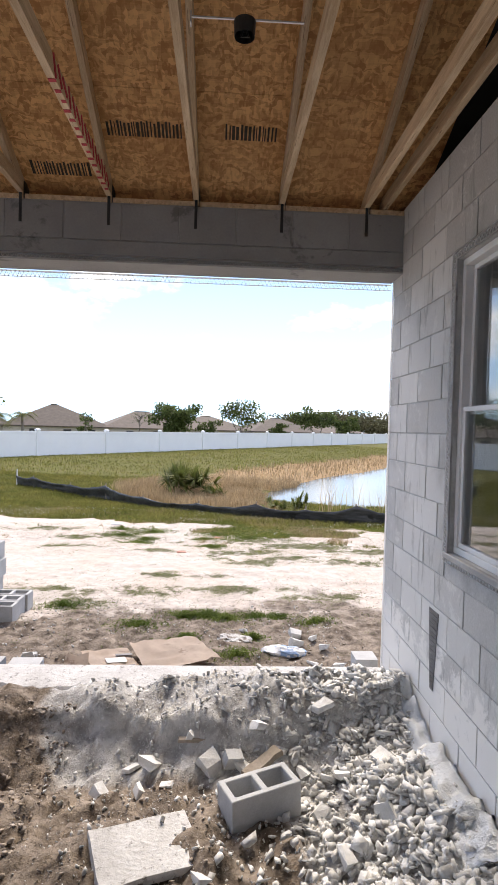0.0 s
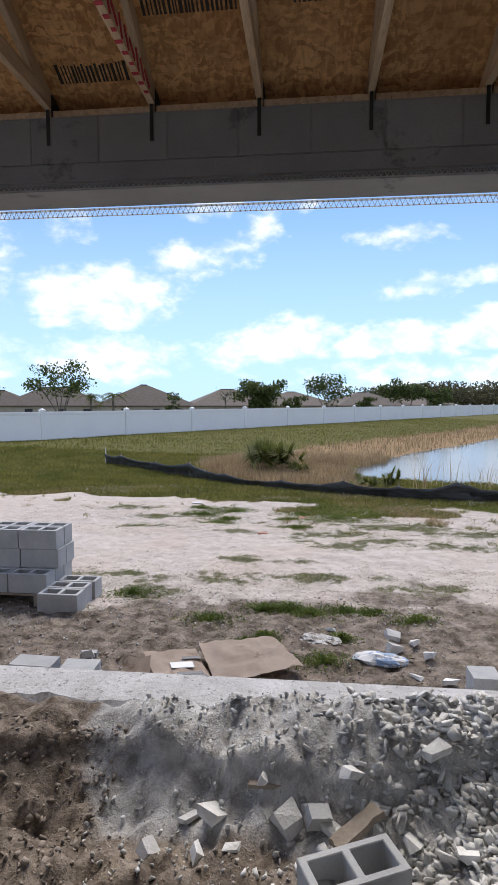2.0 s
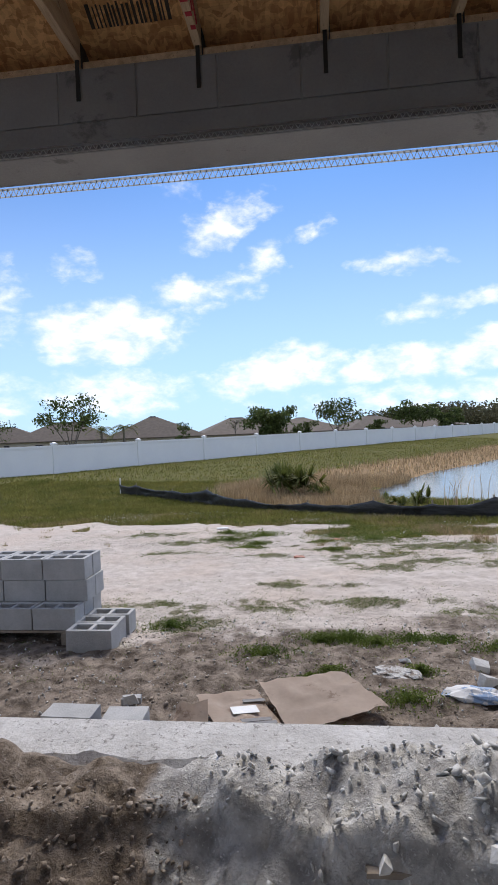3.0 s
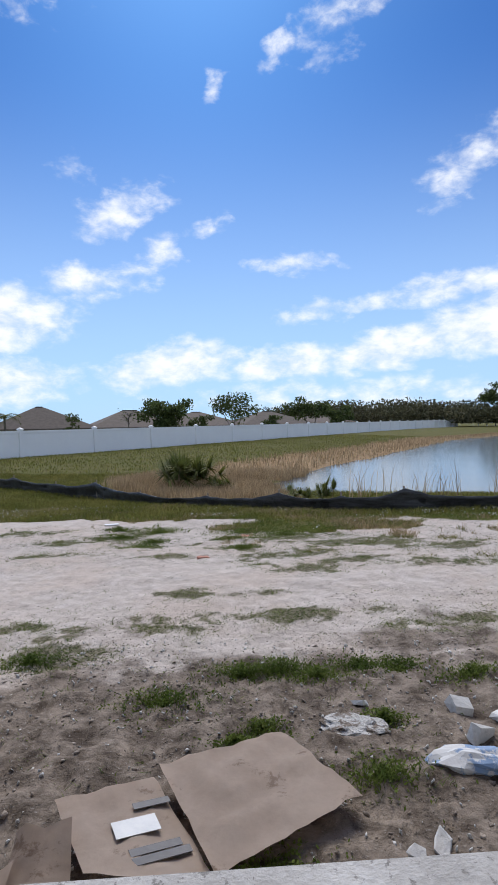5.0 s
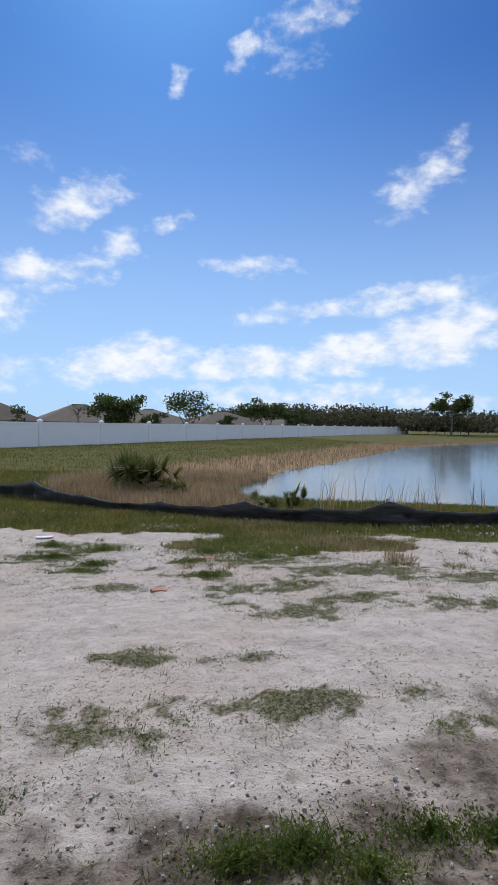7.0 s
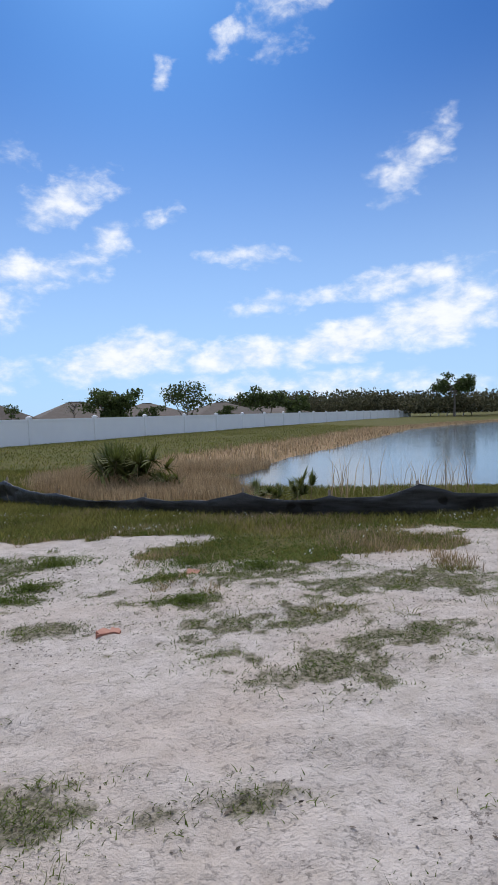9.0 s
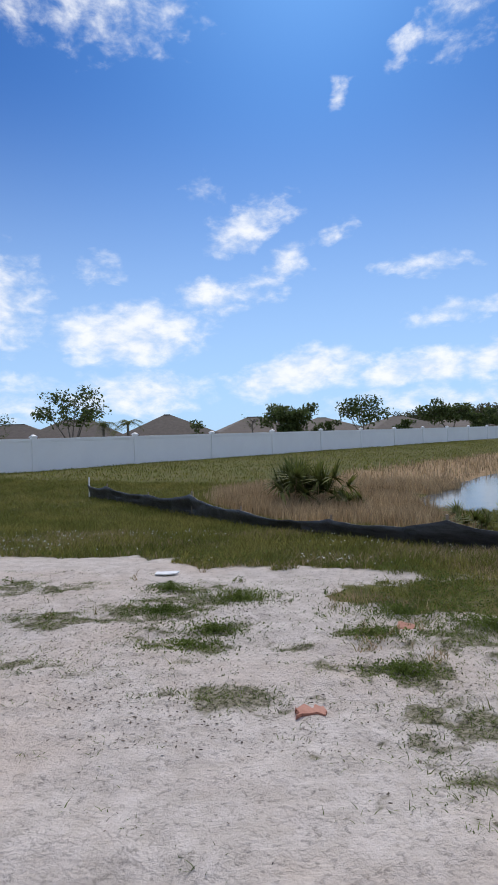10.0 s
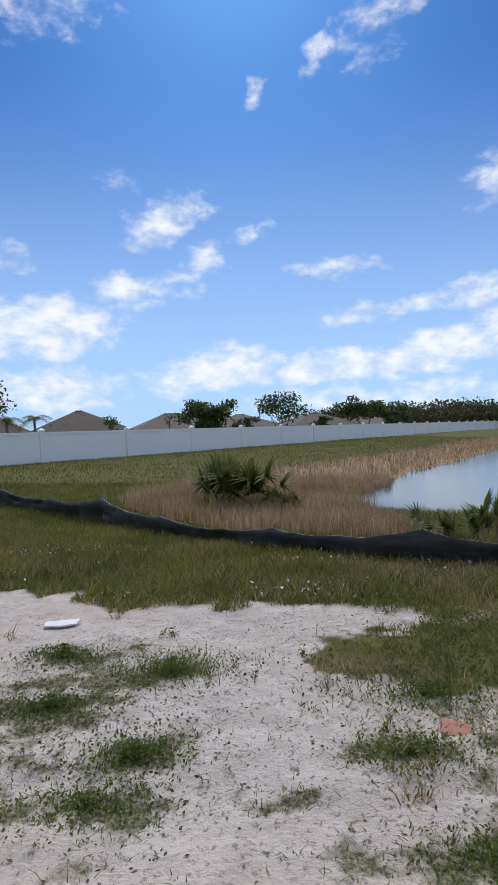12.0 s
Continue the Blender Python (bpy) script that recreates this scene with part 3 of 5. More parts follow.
WIN_Y0, WIN_Y1, WIN_Z0, WIN_Z1 = 1.95, 3.13, 1.20, 2.80
X0, X1 = WALL_X + 0.006, WALL_X + 0.20
wall_east = structure("wall_east", boxes((X0, X1, -1.2, EDGE_Y, -0.4, WIN_Z0), (X0, X1, -1.2, EDGE_Y, WIN_Z1, 3.45), (X0, X1, -1.2, WIN_Y0, WIN_Z0, WIN_Z1), (X0, X1, WIN_Y1, EDGE_Y, WIN_Z0, WIN_Z1)), M_MORTAR, "bare grey concrete block wall with white splashes", "wall")
# added wall out of view, acting as a reflector for the porch
structure("wall_south", boxes((WEST_X, 8.0, -1.4, -1.2, -0.4, 3.45)), M_BOUNCEWHITE, "plain added concrete block wall closing the house", "wall")
# unseen, added with the north-east wall to shut daylight out of the room
structure("wall_far_east", boxes((8.0, 8.2, -1.4, EDGE_Y, -0.4, 6.0)), M_INSIDE, "added grey wall keeping skylight out of the room", "wall")
structure("wall_north_east", boxes((X1, 8.0, EDGE_Y - 0.2, EDGE_Y, -0.4, 3.45)), M_BLOCK, "plain added concrete block wall closing the house", "wall")
structure("column_west", boxes((WEST_X, WEST_X + 0.4, BEAM_Y - 0.2, EDGE_Y, -0.4, 3.0), bevel=0.004), M_BLOCK, "grey concrete block corner column", "column")
structure("slab", boxes((WEST_X, 8.0, -1.2, SLAB_Y, -0.4, 0.28)), M_CONCRETE, "bare grey concrete house slab", "floor")
structure("gable_west", boxes((WEST_X, WEST_X + 0.02, -1.2, 4.7, 3.44, 3.5)), M_OSB, "narrow board closing the roof end", "wall")
beam = structure("beam_north", boxes((WEST_X, WALL_X + 0.006, BEAM_Y + 0.006, EDGE_Y, 3.0, 3.40)), M_LINTEL, "dark grey block beam over the porch opening", "beam")
part("lintel", boxes((WEST_X, WALL_X + 0.002, BEAM_Y - 0.004, EDGE_Y + 0.075, 2.985, 3.135), bevel=0.004), M_LINTEL, beam, "smooth grey cast lintel")
structure("plate", boxes((WEST_X, WALL_X + 0.05, BEAM_Y + 0.01, BEAM_Y + 0.15, 3.40, 3.438), (WALL_X + 0.03, WALL_X + 0.17, -1.2, BEAM_Y, 3.45, 3.488), bevel=0.003), M_LUMBER, "sawn timber wall plate", "trim")


def lattice(length, height_, pitch=0.032, bar=0.0035):
    """A perforated plaster bead: two edge bars and a zigzag between them, along x."""
    bm = boxes((0, length, -bar / 2, bar / 2, 0, 0.006), (0, length, -bar / 2, bar / 2, height_ - 0.012, height_))
    n = int(length / pitch)
    for i in range(n):
        for s in (1, -1):
            a = math.atan2(height_ - 0.012, pitch / 2 * s)
            box(bm, -height_ / 2, height_ / 2, -bar / 2, bar / 2, -bar / 2, bar / 2, m=Matrix.Translation(((i + (0.25 if s > 0 else 0.75)) * pitch, 0, height_ / 2)) @ Matrix.Rotation(-a, 4, "Y"))
    return bm


bead = tagged(part("bead", lattice(WALL_X - WEST_X, 0.05), M_BEAD, beam, "white perforated plaster bead"))
bead.matrix_basis = pose(WEST_X, EDGE_Y + 0.078, 2.93)
bead = part("bead", lattice(WALL_X - WEST_X, 0.04), M_BEAD, beam)
bead.matrix_basis = pose(WEST_X, BEAM_Y - 0.008, 2.99)
bead = part("bead", lattice(2.95, 0.04), M_BEAD, wall_east, "white perforated plaster bead")
bead.matrix_basis = pose(WALL_X + 0.03, EDGE_Y + 0.006, 0.05, 0, -90, 0)

# the footing edge of the porch: a broad chalky kerb
bm = bmesh.new()
prev = None
for i in range(160):
    x = WEST_X + i * (WALL_X - WEST_X) / 159
    wob = (noise.noise((x * 3, 0, 0)) * 0.5 + noise.noise((x * 11, 4, 0)) * 0.3) * 0.07
    ring = [bm.verts.new((x, y, z)) for y, z in ((EDGE_Y + 0.01, -0.35), (EDGE_Y + 0.01 + wob * 0.1, 0.045), (EDGE_Y - 0.012, 0.065), (4.08 + wob * 0.8, 0.06 + wob * 0.2), (3.98 + wob * 1.4, 0.05 + wob * 0.4), (3.92 + wob * 1.6, 0.0), (3.84 + wob, -0.3))]
    if prev:
        for k in range(6):
            bm.faces.new((prev[k], prev[k + 1], ring[k + 1], ring[k]))
    prev = ring
structure("footing", bm, M_FOOTING, "chalky rough concrete footing across the porch opening", "footing")

# roof boards, in the slope's own axes
SLOPE = math.atan(0.5)
ROOF = Matrix.Translation((0, BEAM_Y, 3.545)) @ Matrix.Rotation(-SLOPE, 4, "X")
bm = bmesh.new()
for row in range(5):
    y1 = 0.55 - row * 1.222
    for k in range(7):
        xa = WEST_X - 0.2 + k * 2.443 - (1.2 if row % 2 else 0.0)
        if xa < 1.7:
            box(bm, xa, min(xa + 2.439, 1.74), y1 - 1.219, y1, 0.0, 0.011)
ceiling = structure("ceiling", bm, M_OSB, "orange-brown strand board roof sheathing seen from below", "ceiling")
ceiling.matrix_basis = ROOF
# roof plane over the boards; its black stands in for the attic's darkness
roof = structure("roof", boxes((WEST_X - 0.4, 10.0, -5.6, 0.62, 0.012, 0.03)), M_BLACK, "black roof plane giving the attic gap its dark", "roof")
roof.matrix_basis = ROOF
# added behind the viewpoint so that no sky light leaks into the attic
structure("wall_attic", boxes((WEST_X, 8.0, -1.25, -1.2, 3.45, 6.3)), M_INSIDE, "added board keeping skylight out of the attic", "wall")

# trusses: flat bottom chord, sloping top chord, strap over the beam
truss = thing("roof_truss", "pale sawn timber roof truss with steel plates", "truss", "roof trusses over the porch")
part("bottom_chord", boxes((-0.019, 0.019, -1.15, BEAM_Y + 0.15, 3.44, 3.529), bevel=0.002), M_LUMBER, truss)
top = part("top_chord", boxes((-0.019, 0.019, -5.6, 0.50, -0.092, -0.003), bevel=0.002), M_LUMBER, truss)
top.matrix_basis = ROOF
part("web", boxes((-0.0185, 0.0185, 1.9, 1.98, 3.529, 4.5), bevel=0.002), M_LUMBER, truss)
# black rather than galvanised, so each strap includes its shadow on the beam
strap = part("strap", boxes((-0.010, 0.010, BEAM_Y - 0.006, BEAM_Y - 0.003, 3.24, 3.44), (0.021, 0.024, BEAM_Y - 0.006, BEAM_Y + 0.10, 3.40, 3.52)), M_BLACK, truss, "steel tie strap blackened for its shadow")
for k in range(-7, 4):
    if k == -7:
        truss.matrix_basis = pose(-0.49 + 0.605 * k, 0, 0)
    else:
        t2 = copy_thing(truss, pose(-0.49 + 0.605 * k, 0, 0))
        if k == 0:
            bm = bmesh.new()
            for i in range(15):
                box(bm, 0.0195, 0.0225, -0.012, 0.012, -0.05, 0.05, m=Matrix.Translation((0, 2.75 + i * 0.085, 3.487)) @ Matrix.Rotation(0.5 + 0.3 * (i % 3), 4, "X"))
                box(bm, -0.016 + 0.006 * (i % 3), 0.019, -0.012, 0.014, -0.002, 0.0, m=Matrix.Translation((0, 2.78 + i * 0.085, 3.439)))
            part("paint_mark", bm, M_REDPAINT, t2, "red sprayed marks")
bm = boxes((WALL_X - 0.16, WALL_X - 0.122, -1.15, BEAM_Y + 0.1, 3.44, 3.529), bevel=0.002)
tagged(link("ledger", bm, M_LUMBER), "pale timber ledger along the block wall", "beam", kind="structure")
# ink stamps on the boards
bm = bmesh.new()
for xa, xb, yc in ((-0.44, 0.04, -0.41), (0.31, 0.64, -0.42), (-1.0, -0.6, -0.09), (-2.0, -1.6, -0.41)):
    x = xa
    while x < xb:
        wd = RNG.uniform(0.006, 0.02)
        box(bm, x, x + wd, yc - 0.055 + RNG.uniform(0, 0.02), yc + 0.055, -0.003, -0.0005)
        x += wd + RNG.uniform(0.006, 0.014)
ink = part("ink_stamp", bm, M_INK, ceiling, "unreadable black ink stamps")

# electrical box on its hanger bar
ebox = thing("ceiling_box", "black plastic electrical box on a steel hanger bar", "electrical box", m=pose(0.39, 2.40, 3.45) @ Matrix.Diagonal((0.8, 0.8, 0.8, 1)))
bm = bmesh.new()
bmesh.ops.create_cone(bm, cap_ends=True, segments=20, radius1=0.052, radius2=0.056, depth=0.075, matrix=Matrix.Translation((0, 0, 0.01)))
for v in bm.verts:
    if v.co.z < 0 and v.co.length < 0.01:
        v.co.z += 0.03
rim = [f for f in bm.faces if f.normal.z < -0.9]
ins = bmesh.ops.inset_region(bm, faces=rim, thickness=0.008)
bmesh.ops.translate(bm, verts=list({v for f in rim for v in f.verts}), vec=(0, 0, 0.05))
part("box", bm, M_BLACK, ebox)
bm = bmesh.new()
tube(bm, [(0, 0, 0.03), (0.02, 0.01, -0.02), (-0.02, 0.0, -0.03), (0.0, -0.02, 0.02)], [0.006] * 4)
part("cable", bm, M_BLACK, ebox, "curled black cable")
part("hanger_bar", boxes((-0.27, 0.30, -0.005, 0.005, 0.055, 0.062), (-0.275, -0.268, -0.02, 0.02, 0.02, 0.075)), M_STEEL, ebox, "thin steel hanger bar")

# window
window = tagged(new("window_1"), "white vinyl sash window set in the block wall", "window", kind="structure")
xf = WALL_X + 0.03


def frame_ring(xa, xb, ya, yb, za, zb, t):
    return boxes((xa, xb, ya, yb, za, za + t), (xa, xb, ya, yb, zb - t, zb), (xa, xb, ya, ya + t, za + t, zb - t), (xa, xb, yb - t, yb, za + t, zb - t), bevel=0.003)


part("window_frame", frame_ring(xf, xf + 0.08, WIN_Y0, WIN_Y1, WIN_Z0, WIN_Z1, 0.036), M_WHITEVINYL, window)
midz = 1.98
for za, zb, dx in ((midz - 0.02, WIN_Z1 - 0.036, 0.045), (WIN_Z0 + 0.036, midz + 0.02, 0.012)):
    sash = part("sash", frame_ring(xf + dx, xf + dx + 0.03, WIN_Y0 + 0.036, WIN_Y1 - 0.036, za, zb, 0.026), M_WHITEVINYL, window)
    pane = part("pane", boxes((xf + dx + 0.012, xf + dx + 0.018, WIN_Y0 + 0.06, WIN_Y1 - 0.06, za + 0.024, zb - 0.024)), M_GLASS, sash, "clear window glass")
part("window_sill", boxes((WALL_X - 0.02, xf + 0.02, WIN_Y0 - 0.03, WIN_Y1 + 0.03, WIN_Z0 - 0.035, WIN_Z0 - 0.002), bevel=0.004), M_CONCRETE, window)
for ry, length, at in ((-90, WIN_Z1 - WIN_Z0 + 0.08, (WALL_X - 0.012, WIN_Y1 + 0.045, WIN_Z0 - 0.04)),):
    b2 = part("stucco_bead", lattice(length, 0.06), M_BEAD, window, "white perforated plaster bead")
    b2.matrix_basis = Matrix.Translation(at) @ Matrix.Rotation(math.pi / 2, 4, "Z") @ Matrix.Rotation(-math.pi / 2, 4, "Y")
for z in (WIN_Z0 - 0.06, WIN_Z1 + 0.0):
    b2 = part("stucco_bead", lattice(WIN_Y1 - WIN_Y0 + 0.08, 0.045), M_BEAD, window)
    b2.matrix_basis = Matrix.Translation((WALL_X - 0.012, WIN_Y0 - 0.04, z)) @ Matrix.Rotation(math.pi / 2, 4, "Z")
part("reveal", boxes((WALL_X - 0.01, xf, WIN_Y1 + 0.002, WIN_Y1 + 0.04, WIN_Z0, WIN_Z1 + 0.04), (WALL_X - 0.01, xf, WIN_Y0 - 0.04, WIN_Y1, WIN_Z1 + 0.002, WIN_Z1 + 0.04), bevel=0.002), M_CONCRETE, window)

# ---- long white fence ----
fence = thing("fence", "long white panel fence with capped posts", "fence")
bm_post = boxes((-0.14, 0.14, -0.14, 0.14, -0.5, 1.90), bevel=0.012)
bm_cap = boxes((-0.18, 0.18, -0.18, 0.18, 1.90, 1.95), (-0.15, 0.15, -0.15, 0.15, 1.95, 1.99), bevel=0.012)
bmesh.ops.create_cone(bm_cap, cap_ends=True, segments=4, radius1=0.20, radius2=0.03, depth=0.08, matrix=Matrix.Translation((0, 0, 2.03)) @ Matrix.Rotation(math.pi / 4, 4, "Z"))
bm_panel = boxes((0.14, FENCE_STEP - 0.14, -0.03, 0.03, -0.3, 1.70), bevel=0.004)
bm_rail = boxes((0.14, FENCE_STEP - 0.14, -0.07, 0.07, 1.70, 1.84), (0.14, FENCE_STEP - 0.14, -0.055, 0.055, 1.64, 1.70), bevel=0.006)
first = {}
yaw = math.atan2(FENCE_DIR[1], FENCE_DIR[0])
for i in range(-7, 26):
    p = FENCE0 + FENCE_DIR * FENCE_STEP * i
    q = FENCE0 + FENCE_DIR * FENCE_STEP * (i + 1)
    z = -0.57 + 0.004 * max(0, i * FENCE_STEP) - 0.02
    rise = 0.004 if i >= 0 else 0.0
    m = Matrix.Translation((p[0], p[1], z)) @ Matrix.Rotation(yaw, 4, "Z") @ Matrix.Rotation(-math.atan(rise), 4, "Y")
    for key, src in (("post", bm_post), ("cap", bm_cap), ("panel", bm_panel), ("rail", bm_rail)):
        if i == 25 and key in ("panel", "rail"):
            continue
        if key not in first:
            ob = part(key, src, M_WALLWHITE, fence)
            first[key] = ob
        else:
            ob = new(key, first[key].data)
            ob.parent = fence
        ob.matrix_basis = m
end = FENCE0 + FENCE_DIR * FENCE_STEP * 25
railing = thing("railing", "low white post and rail barrier beyond the fence", "railing", m=pose(end[0] + 5, end[1] - 4, 0.0, 0, 0, -8))
for i in range(6):
    part("post", boxes((i * 2.6 - 0.12, i * 2.6 + 0.12, -0.1, 0.1, -0.6, 1.3), bevel=0.01), M_WALLWHITE, railing)
for z in (0.75, 1.22):
    part("rail", boxes((0, 13.0, -0.06, 0.06, z, z + 0.16), bevel=0.01), M_WALLWHITE, railing)


# ---- houses beyond the fence ----
def house(x, y, half_w, half_d, eave, ridge, ridge_half, turn, label):
    h = thing("house", label, "house", "houses beyond the fence", pose(x, y, -1.25, 0, 0, turn))
    part("wall", boxes((-half_w + 0.5, half_w - 0.5, -half_d + 0.5, half_d - 0.5, -0.3, eave)), M_STUCCO, h)
    bm = bmesh.new()
    low = [bm.verts.new((sx * half_w, sy * half_d, eave + dz)) for dz in (-0.15, 0.0) for sx, sy in ((-1, -1), (1, -1), (1, 1), (-1, 1))]
    tops = [bm.verts.new((s * ridge_half, 0, ridge + 0.75)) for s in (-1, 1)]
    bm.faces.new(low[3::-1])
    for k in range(4):
        bm.faces.new((low[k], low[(k + 1) % 4], low[4 + (k + 1) % 4], low[4 + k]))
    bm.faces.new((low[4], low[5], tops[1], tops[0]))
    bm.faces.new((low[6], low[7], tops[0], tops[1]))
    bm.faces.new((low[5], low[6], tops[1]))
    bm.faces.new((low[7], low[4], tops[0]))
    r = part("roof", bm, M_SHINGLE, h)
    part("ridge_cap", boxes((-ridge_half, ridge_half, -0.15, 0.15, ridge + 0.70, ridge + 0.82), bevel=0.02), M_SHINGLE, r)
    for wx in (-0.5, 0.1, 0.55):
        wd = part("window", boxes((wx * half_w, wx * half_w + 1.4, -half_d + 0.44, -half_d + 0.5, 0.9, 2.1)), M_BLACK, h, "dark window")
        part("sill", boxes((wx * half_w - 0.1, wx * half_w + 1.5, -half_d + 0.38, -half_d + 0.5, 0.8, 0.9)), M_STUCCO, wd)


for args in ((-62, 108, 9, 7, 2.7, 5.0, 2.0, 20), (-50, 110, 10, 8, 2.7, 5.6, 2.5, 20), (-33.5, 115, 10, 8, 2.7, 6.2, 0.6, 22), (-17, 121, 9, 8, 2.7, 5.4, 1.5, 20), (-3.5, 124, 9, 8, 2.7, 4.9, 1.0, 20), (12, 128, 9, 8, 2.7, 4.9, 1.0, 20), (24, 138, 9, 8, 2.7, 4.4, 1.2, 20)):
    house(*args, "low house with a brown hipped shingle roof")


# ---- trees ----
def leaf_quads(centres, size, rng, droop=0.3):
    n = len(centres)
    a = rng.normal(size=(n, 3))
    a /= np.linalg.norm(a, axis=1, keepdims=True)
    b = np.cross(a, rng.normal(size=(n, 3)))
    b /= np.linalg.norm(b, axis=1, keepdims=True)
    s = size * rng.uniform(0.6, 1.3, (n, 1))
    a, b = a * s, b * s * 0.5
    v = np.stack((centres - a, centres + b, centres + a, centres - b), 1).reshape(-1, 3)
    f = np.arange(4 * n).reshape(n, 4)
    return v, f


def tree(x, y, tall, width, stems, leaves, leaf, seed, label, clear=0.35, mat=None, lean=0.0, gaps=26):
    rng = np.random.default_rng(seed)
    z0 = float(height(np.array([x]), np.array([y]), False)[0]) - 0.1
    t = thing("tree", label, "tree", m=pose(x, y, z0))
    bm = bmesh.new()
    tips = []
    for s in range(stems):
        ang = s * math.tau / stems + rng.uniform(-0.4, 0.4)
        out = width * 0.36 * rng.uniform(0.5, 1.0) if stems > 1 else width * 0.05
        topz = tall * rng.uniform(0.68, 0.86)
        path = [Vector((math.cos(ang) * out * u ** 1.3 + lean * u + rng.normal() * 0.06, math.sin(ang) * out * u ** 1.3, topz * u)) for u in (0, 0.25, 0.5, 0.75, 1.0)]
        r0 = 0.03 * tall / math.sqrt(stems)
        tube(bm, path, [r0, r0 * 0.8, r0 * 0.6, r0 * 0.4, r0 * 0.15], 6)
        for k in range(max(4, gaps // stems)):
            u = rng.uniform(clear + 0.1, 1.0)
            i = min(3, int(u * 4))
            base = path[i].lerp(path[i + 1], u * 4 - i)
            a2 = rng.uniform(0, math.tau)
            reach = width * 0.5 * rng.uniform(0.35, 1.0) * (1.0 if stems == 1 else 0.6)
            tip = base + Vector((math.cos(a2) * reach, math.sin(a2) * reach, rng.uniform(0.02, 0.2) * tall))
            tip.z = min(tip.z, tall * rng.uniform(0.88, 1.0))
            mid = base.lerp(tip, 0.5) + Vector((0, 0, 0.03 * tall))
            tube(bm, [base, mid, tip], [r0 * 0.3, r0 * 0.18, r0 * 0.05], 4)
            tips.append(tip)
            tips.append(mid.lerp(tip, 0.6))
    part("trunk", bm, M_BARK, t)
    tips = np.array([tuple(p) for p in tips])
    pick = tips[rng.integers(0, len(tips), leaves)]
    c = pick + np.clip(rng.normal(size=(leaves, 3)), -1.5, 1.5) * np.array((0.075, 0.075, 0.05)) * width
    v, f = leaf_quads(c, leaf, rng)
    arrays_object("crown", v, f, mat or M_LEAF, t)
    return t


tree(-27.5, 62.4, 7.2, 8.0, 5, 1500, 0.20, 21, "airy green tree with several bare stems", 0.45)
tree(-36.5, 61.5, 5.6, 5.0, 1, 900, 0.13, 22, "thin half-bare grey-green tree", 0.3)
tree(-6.8, 83.4, 6.3, 8.5, 3, 3600, 0.24, 23, "dense dark green tree behind the fence", 0.2)
tree(3.2, 86.0, 6.6, 8.5, 4, 1900, 0.2, 24, "airy rounded green tree behind the fence", 0.35)
tree(16.0, 93.5, 6.3, 7.5, 2, 2200, 0.24, 25, "flat-topped green tree behind the fence", 0.45)
tree(-20.0, 84.5, 4.9, 2.6, 1, 700, 0.15, 26, "slim young conifer-like tree", 0.1)
tree(-13.5, 94.0, 5.2, 4.0, 1, 130, 0.10, 27, "small nearly bare tree", 0.5)
tree(-55.0, 70.0, 7.5, 8.0, 3, 3000, 0.24, 28, "dark green tree behind the fence", 0.3)
tree(-2.0, 92.0, 3.6, 4.5, 3, 1500, 0.2, 29, "low dark green shrub-like tree", 0.05)
tree(9.5, 95.0, 3.4, 4.0, 3, 1300, 0.2, 30, "low dark green shrub-like tree", 0.05)
tree(24.0, 104.0, 4.6, 7.0, 4, 3000, 0.26, 31, "low dark green tree beside the houses", 0.1)
tree(82.0, 158.0, 12.5, 11.0, 1, 3200, 0.42, 32, "tall round-headed pine above the far woods", 0.55)


def frond_strip(v, f, base, direction, length, width, droop, rng, pieces=5, up=0.7):
    """Adds one arching blade as a strip of triangles."""
    d = np.array(direction, dtype=float)
    side = np.cross(d, (0, 0, 1.0))
    side = side / (np.linalg.norm(side) + 1e-9)
    start = len(v)
    for i in range(pieces + 1):
        u = i / pieces
        p = np.array(base) + d * length * u + np.array((0, 0, up * length * u - droop * length * u * u))
        wd = width * (1 - u) ** 0.7 + 0.001
        v.append(p - side * wd / 2)
        v.append(p + side * wd / 2 + np.array((0, 0, wd * 0.25)))
    for i in range(pieces):
        a = start + 2 * i
        f.append((a, a + 1, a + 3, a + 2))


def palm(x, y, tall, seed):
    rng = np.random.default_rng(seed)
    z0 = float(height(np.array([x]), np.array([y]), False)[0]) - 0.1
    t = thing("palm_tree", "slim palm with an arching feathery crown", "palm", "palms behind the fence", pose(x, y, z0))
    bm = bmesh.new()
    tube(bm, [(0, 0, 0), (0.1, 0, tall * 0.5), (0.05, 0, tall)], [0.17, 0.13, 0.11], 8)
    part("trunk", bm, M_BARK, t)
    v, f = [], []
    for k in range(22):
        a, el = rng.uniform(0, math.tau), rng.uniform(-0.1, 0.9)
        d = np.array((math.cos(a), math.sin(a), 0))
        for s in range(14):
            u = s / 13
            p = d * 1.7 * u * math.cos(el * 0.6) + np.array((0.05, 0, tall + el * 1.4 * u - 1.2 * u * u))
            for sd in (-1, 1):
                frond_strip(v, f, p, d * 0.4 + np.array((-d[1], d[0], 0)) * sd * 0.8, 0.45, 0.06, 0.6, rng, 2, 0.1)
    arrays_object("crown", np.array(v), np.array(f), M_PALM, t)


palm(-22.5, 58.5, 3.2, 41)
palm(-20.6, 60.0, 3.3, 42)


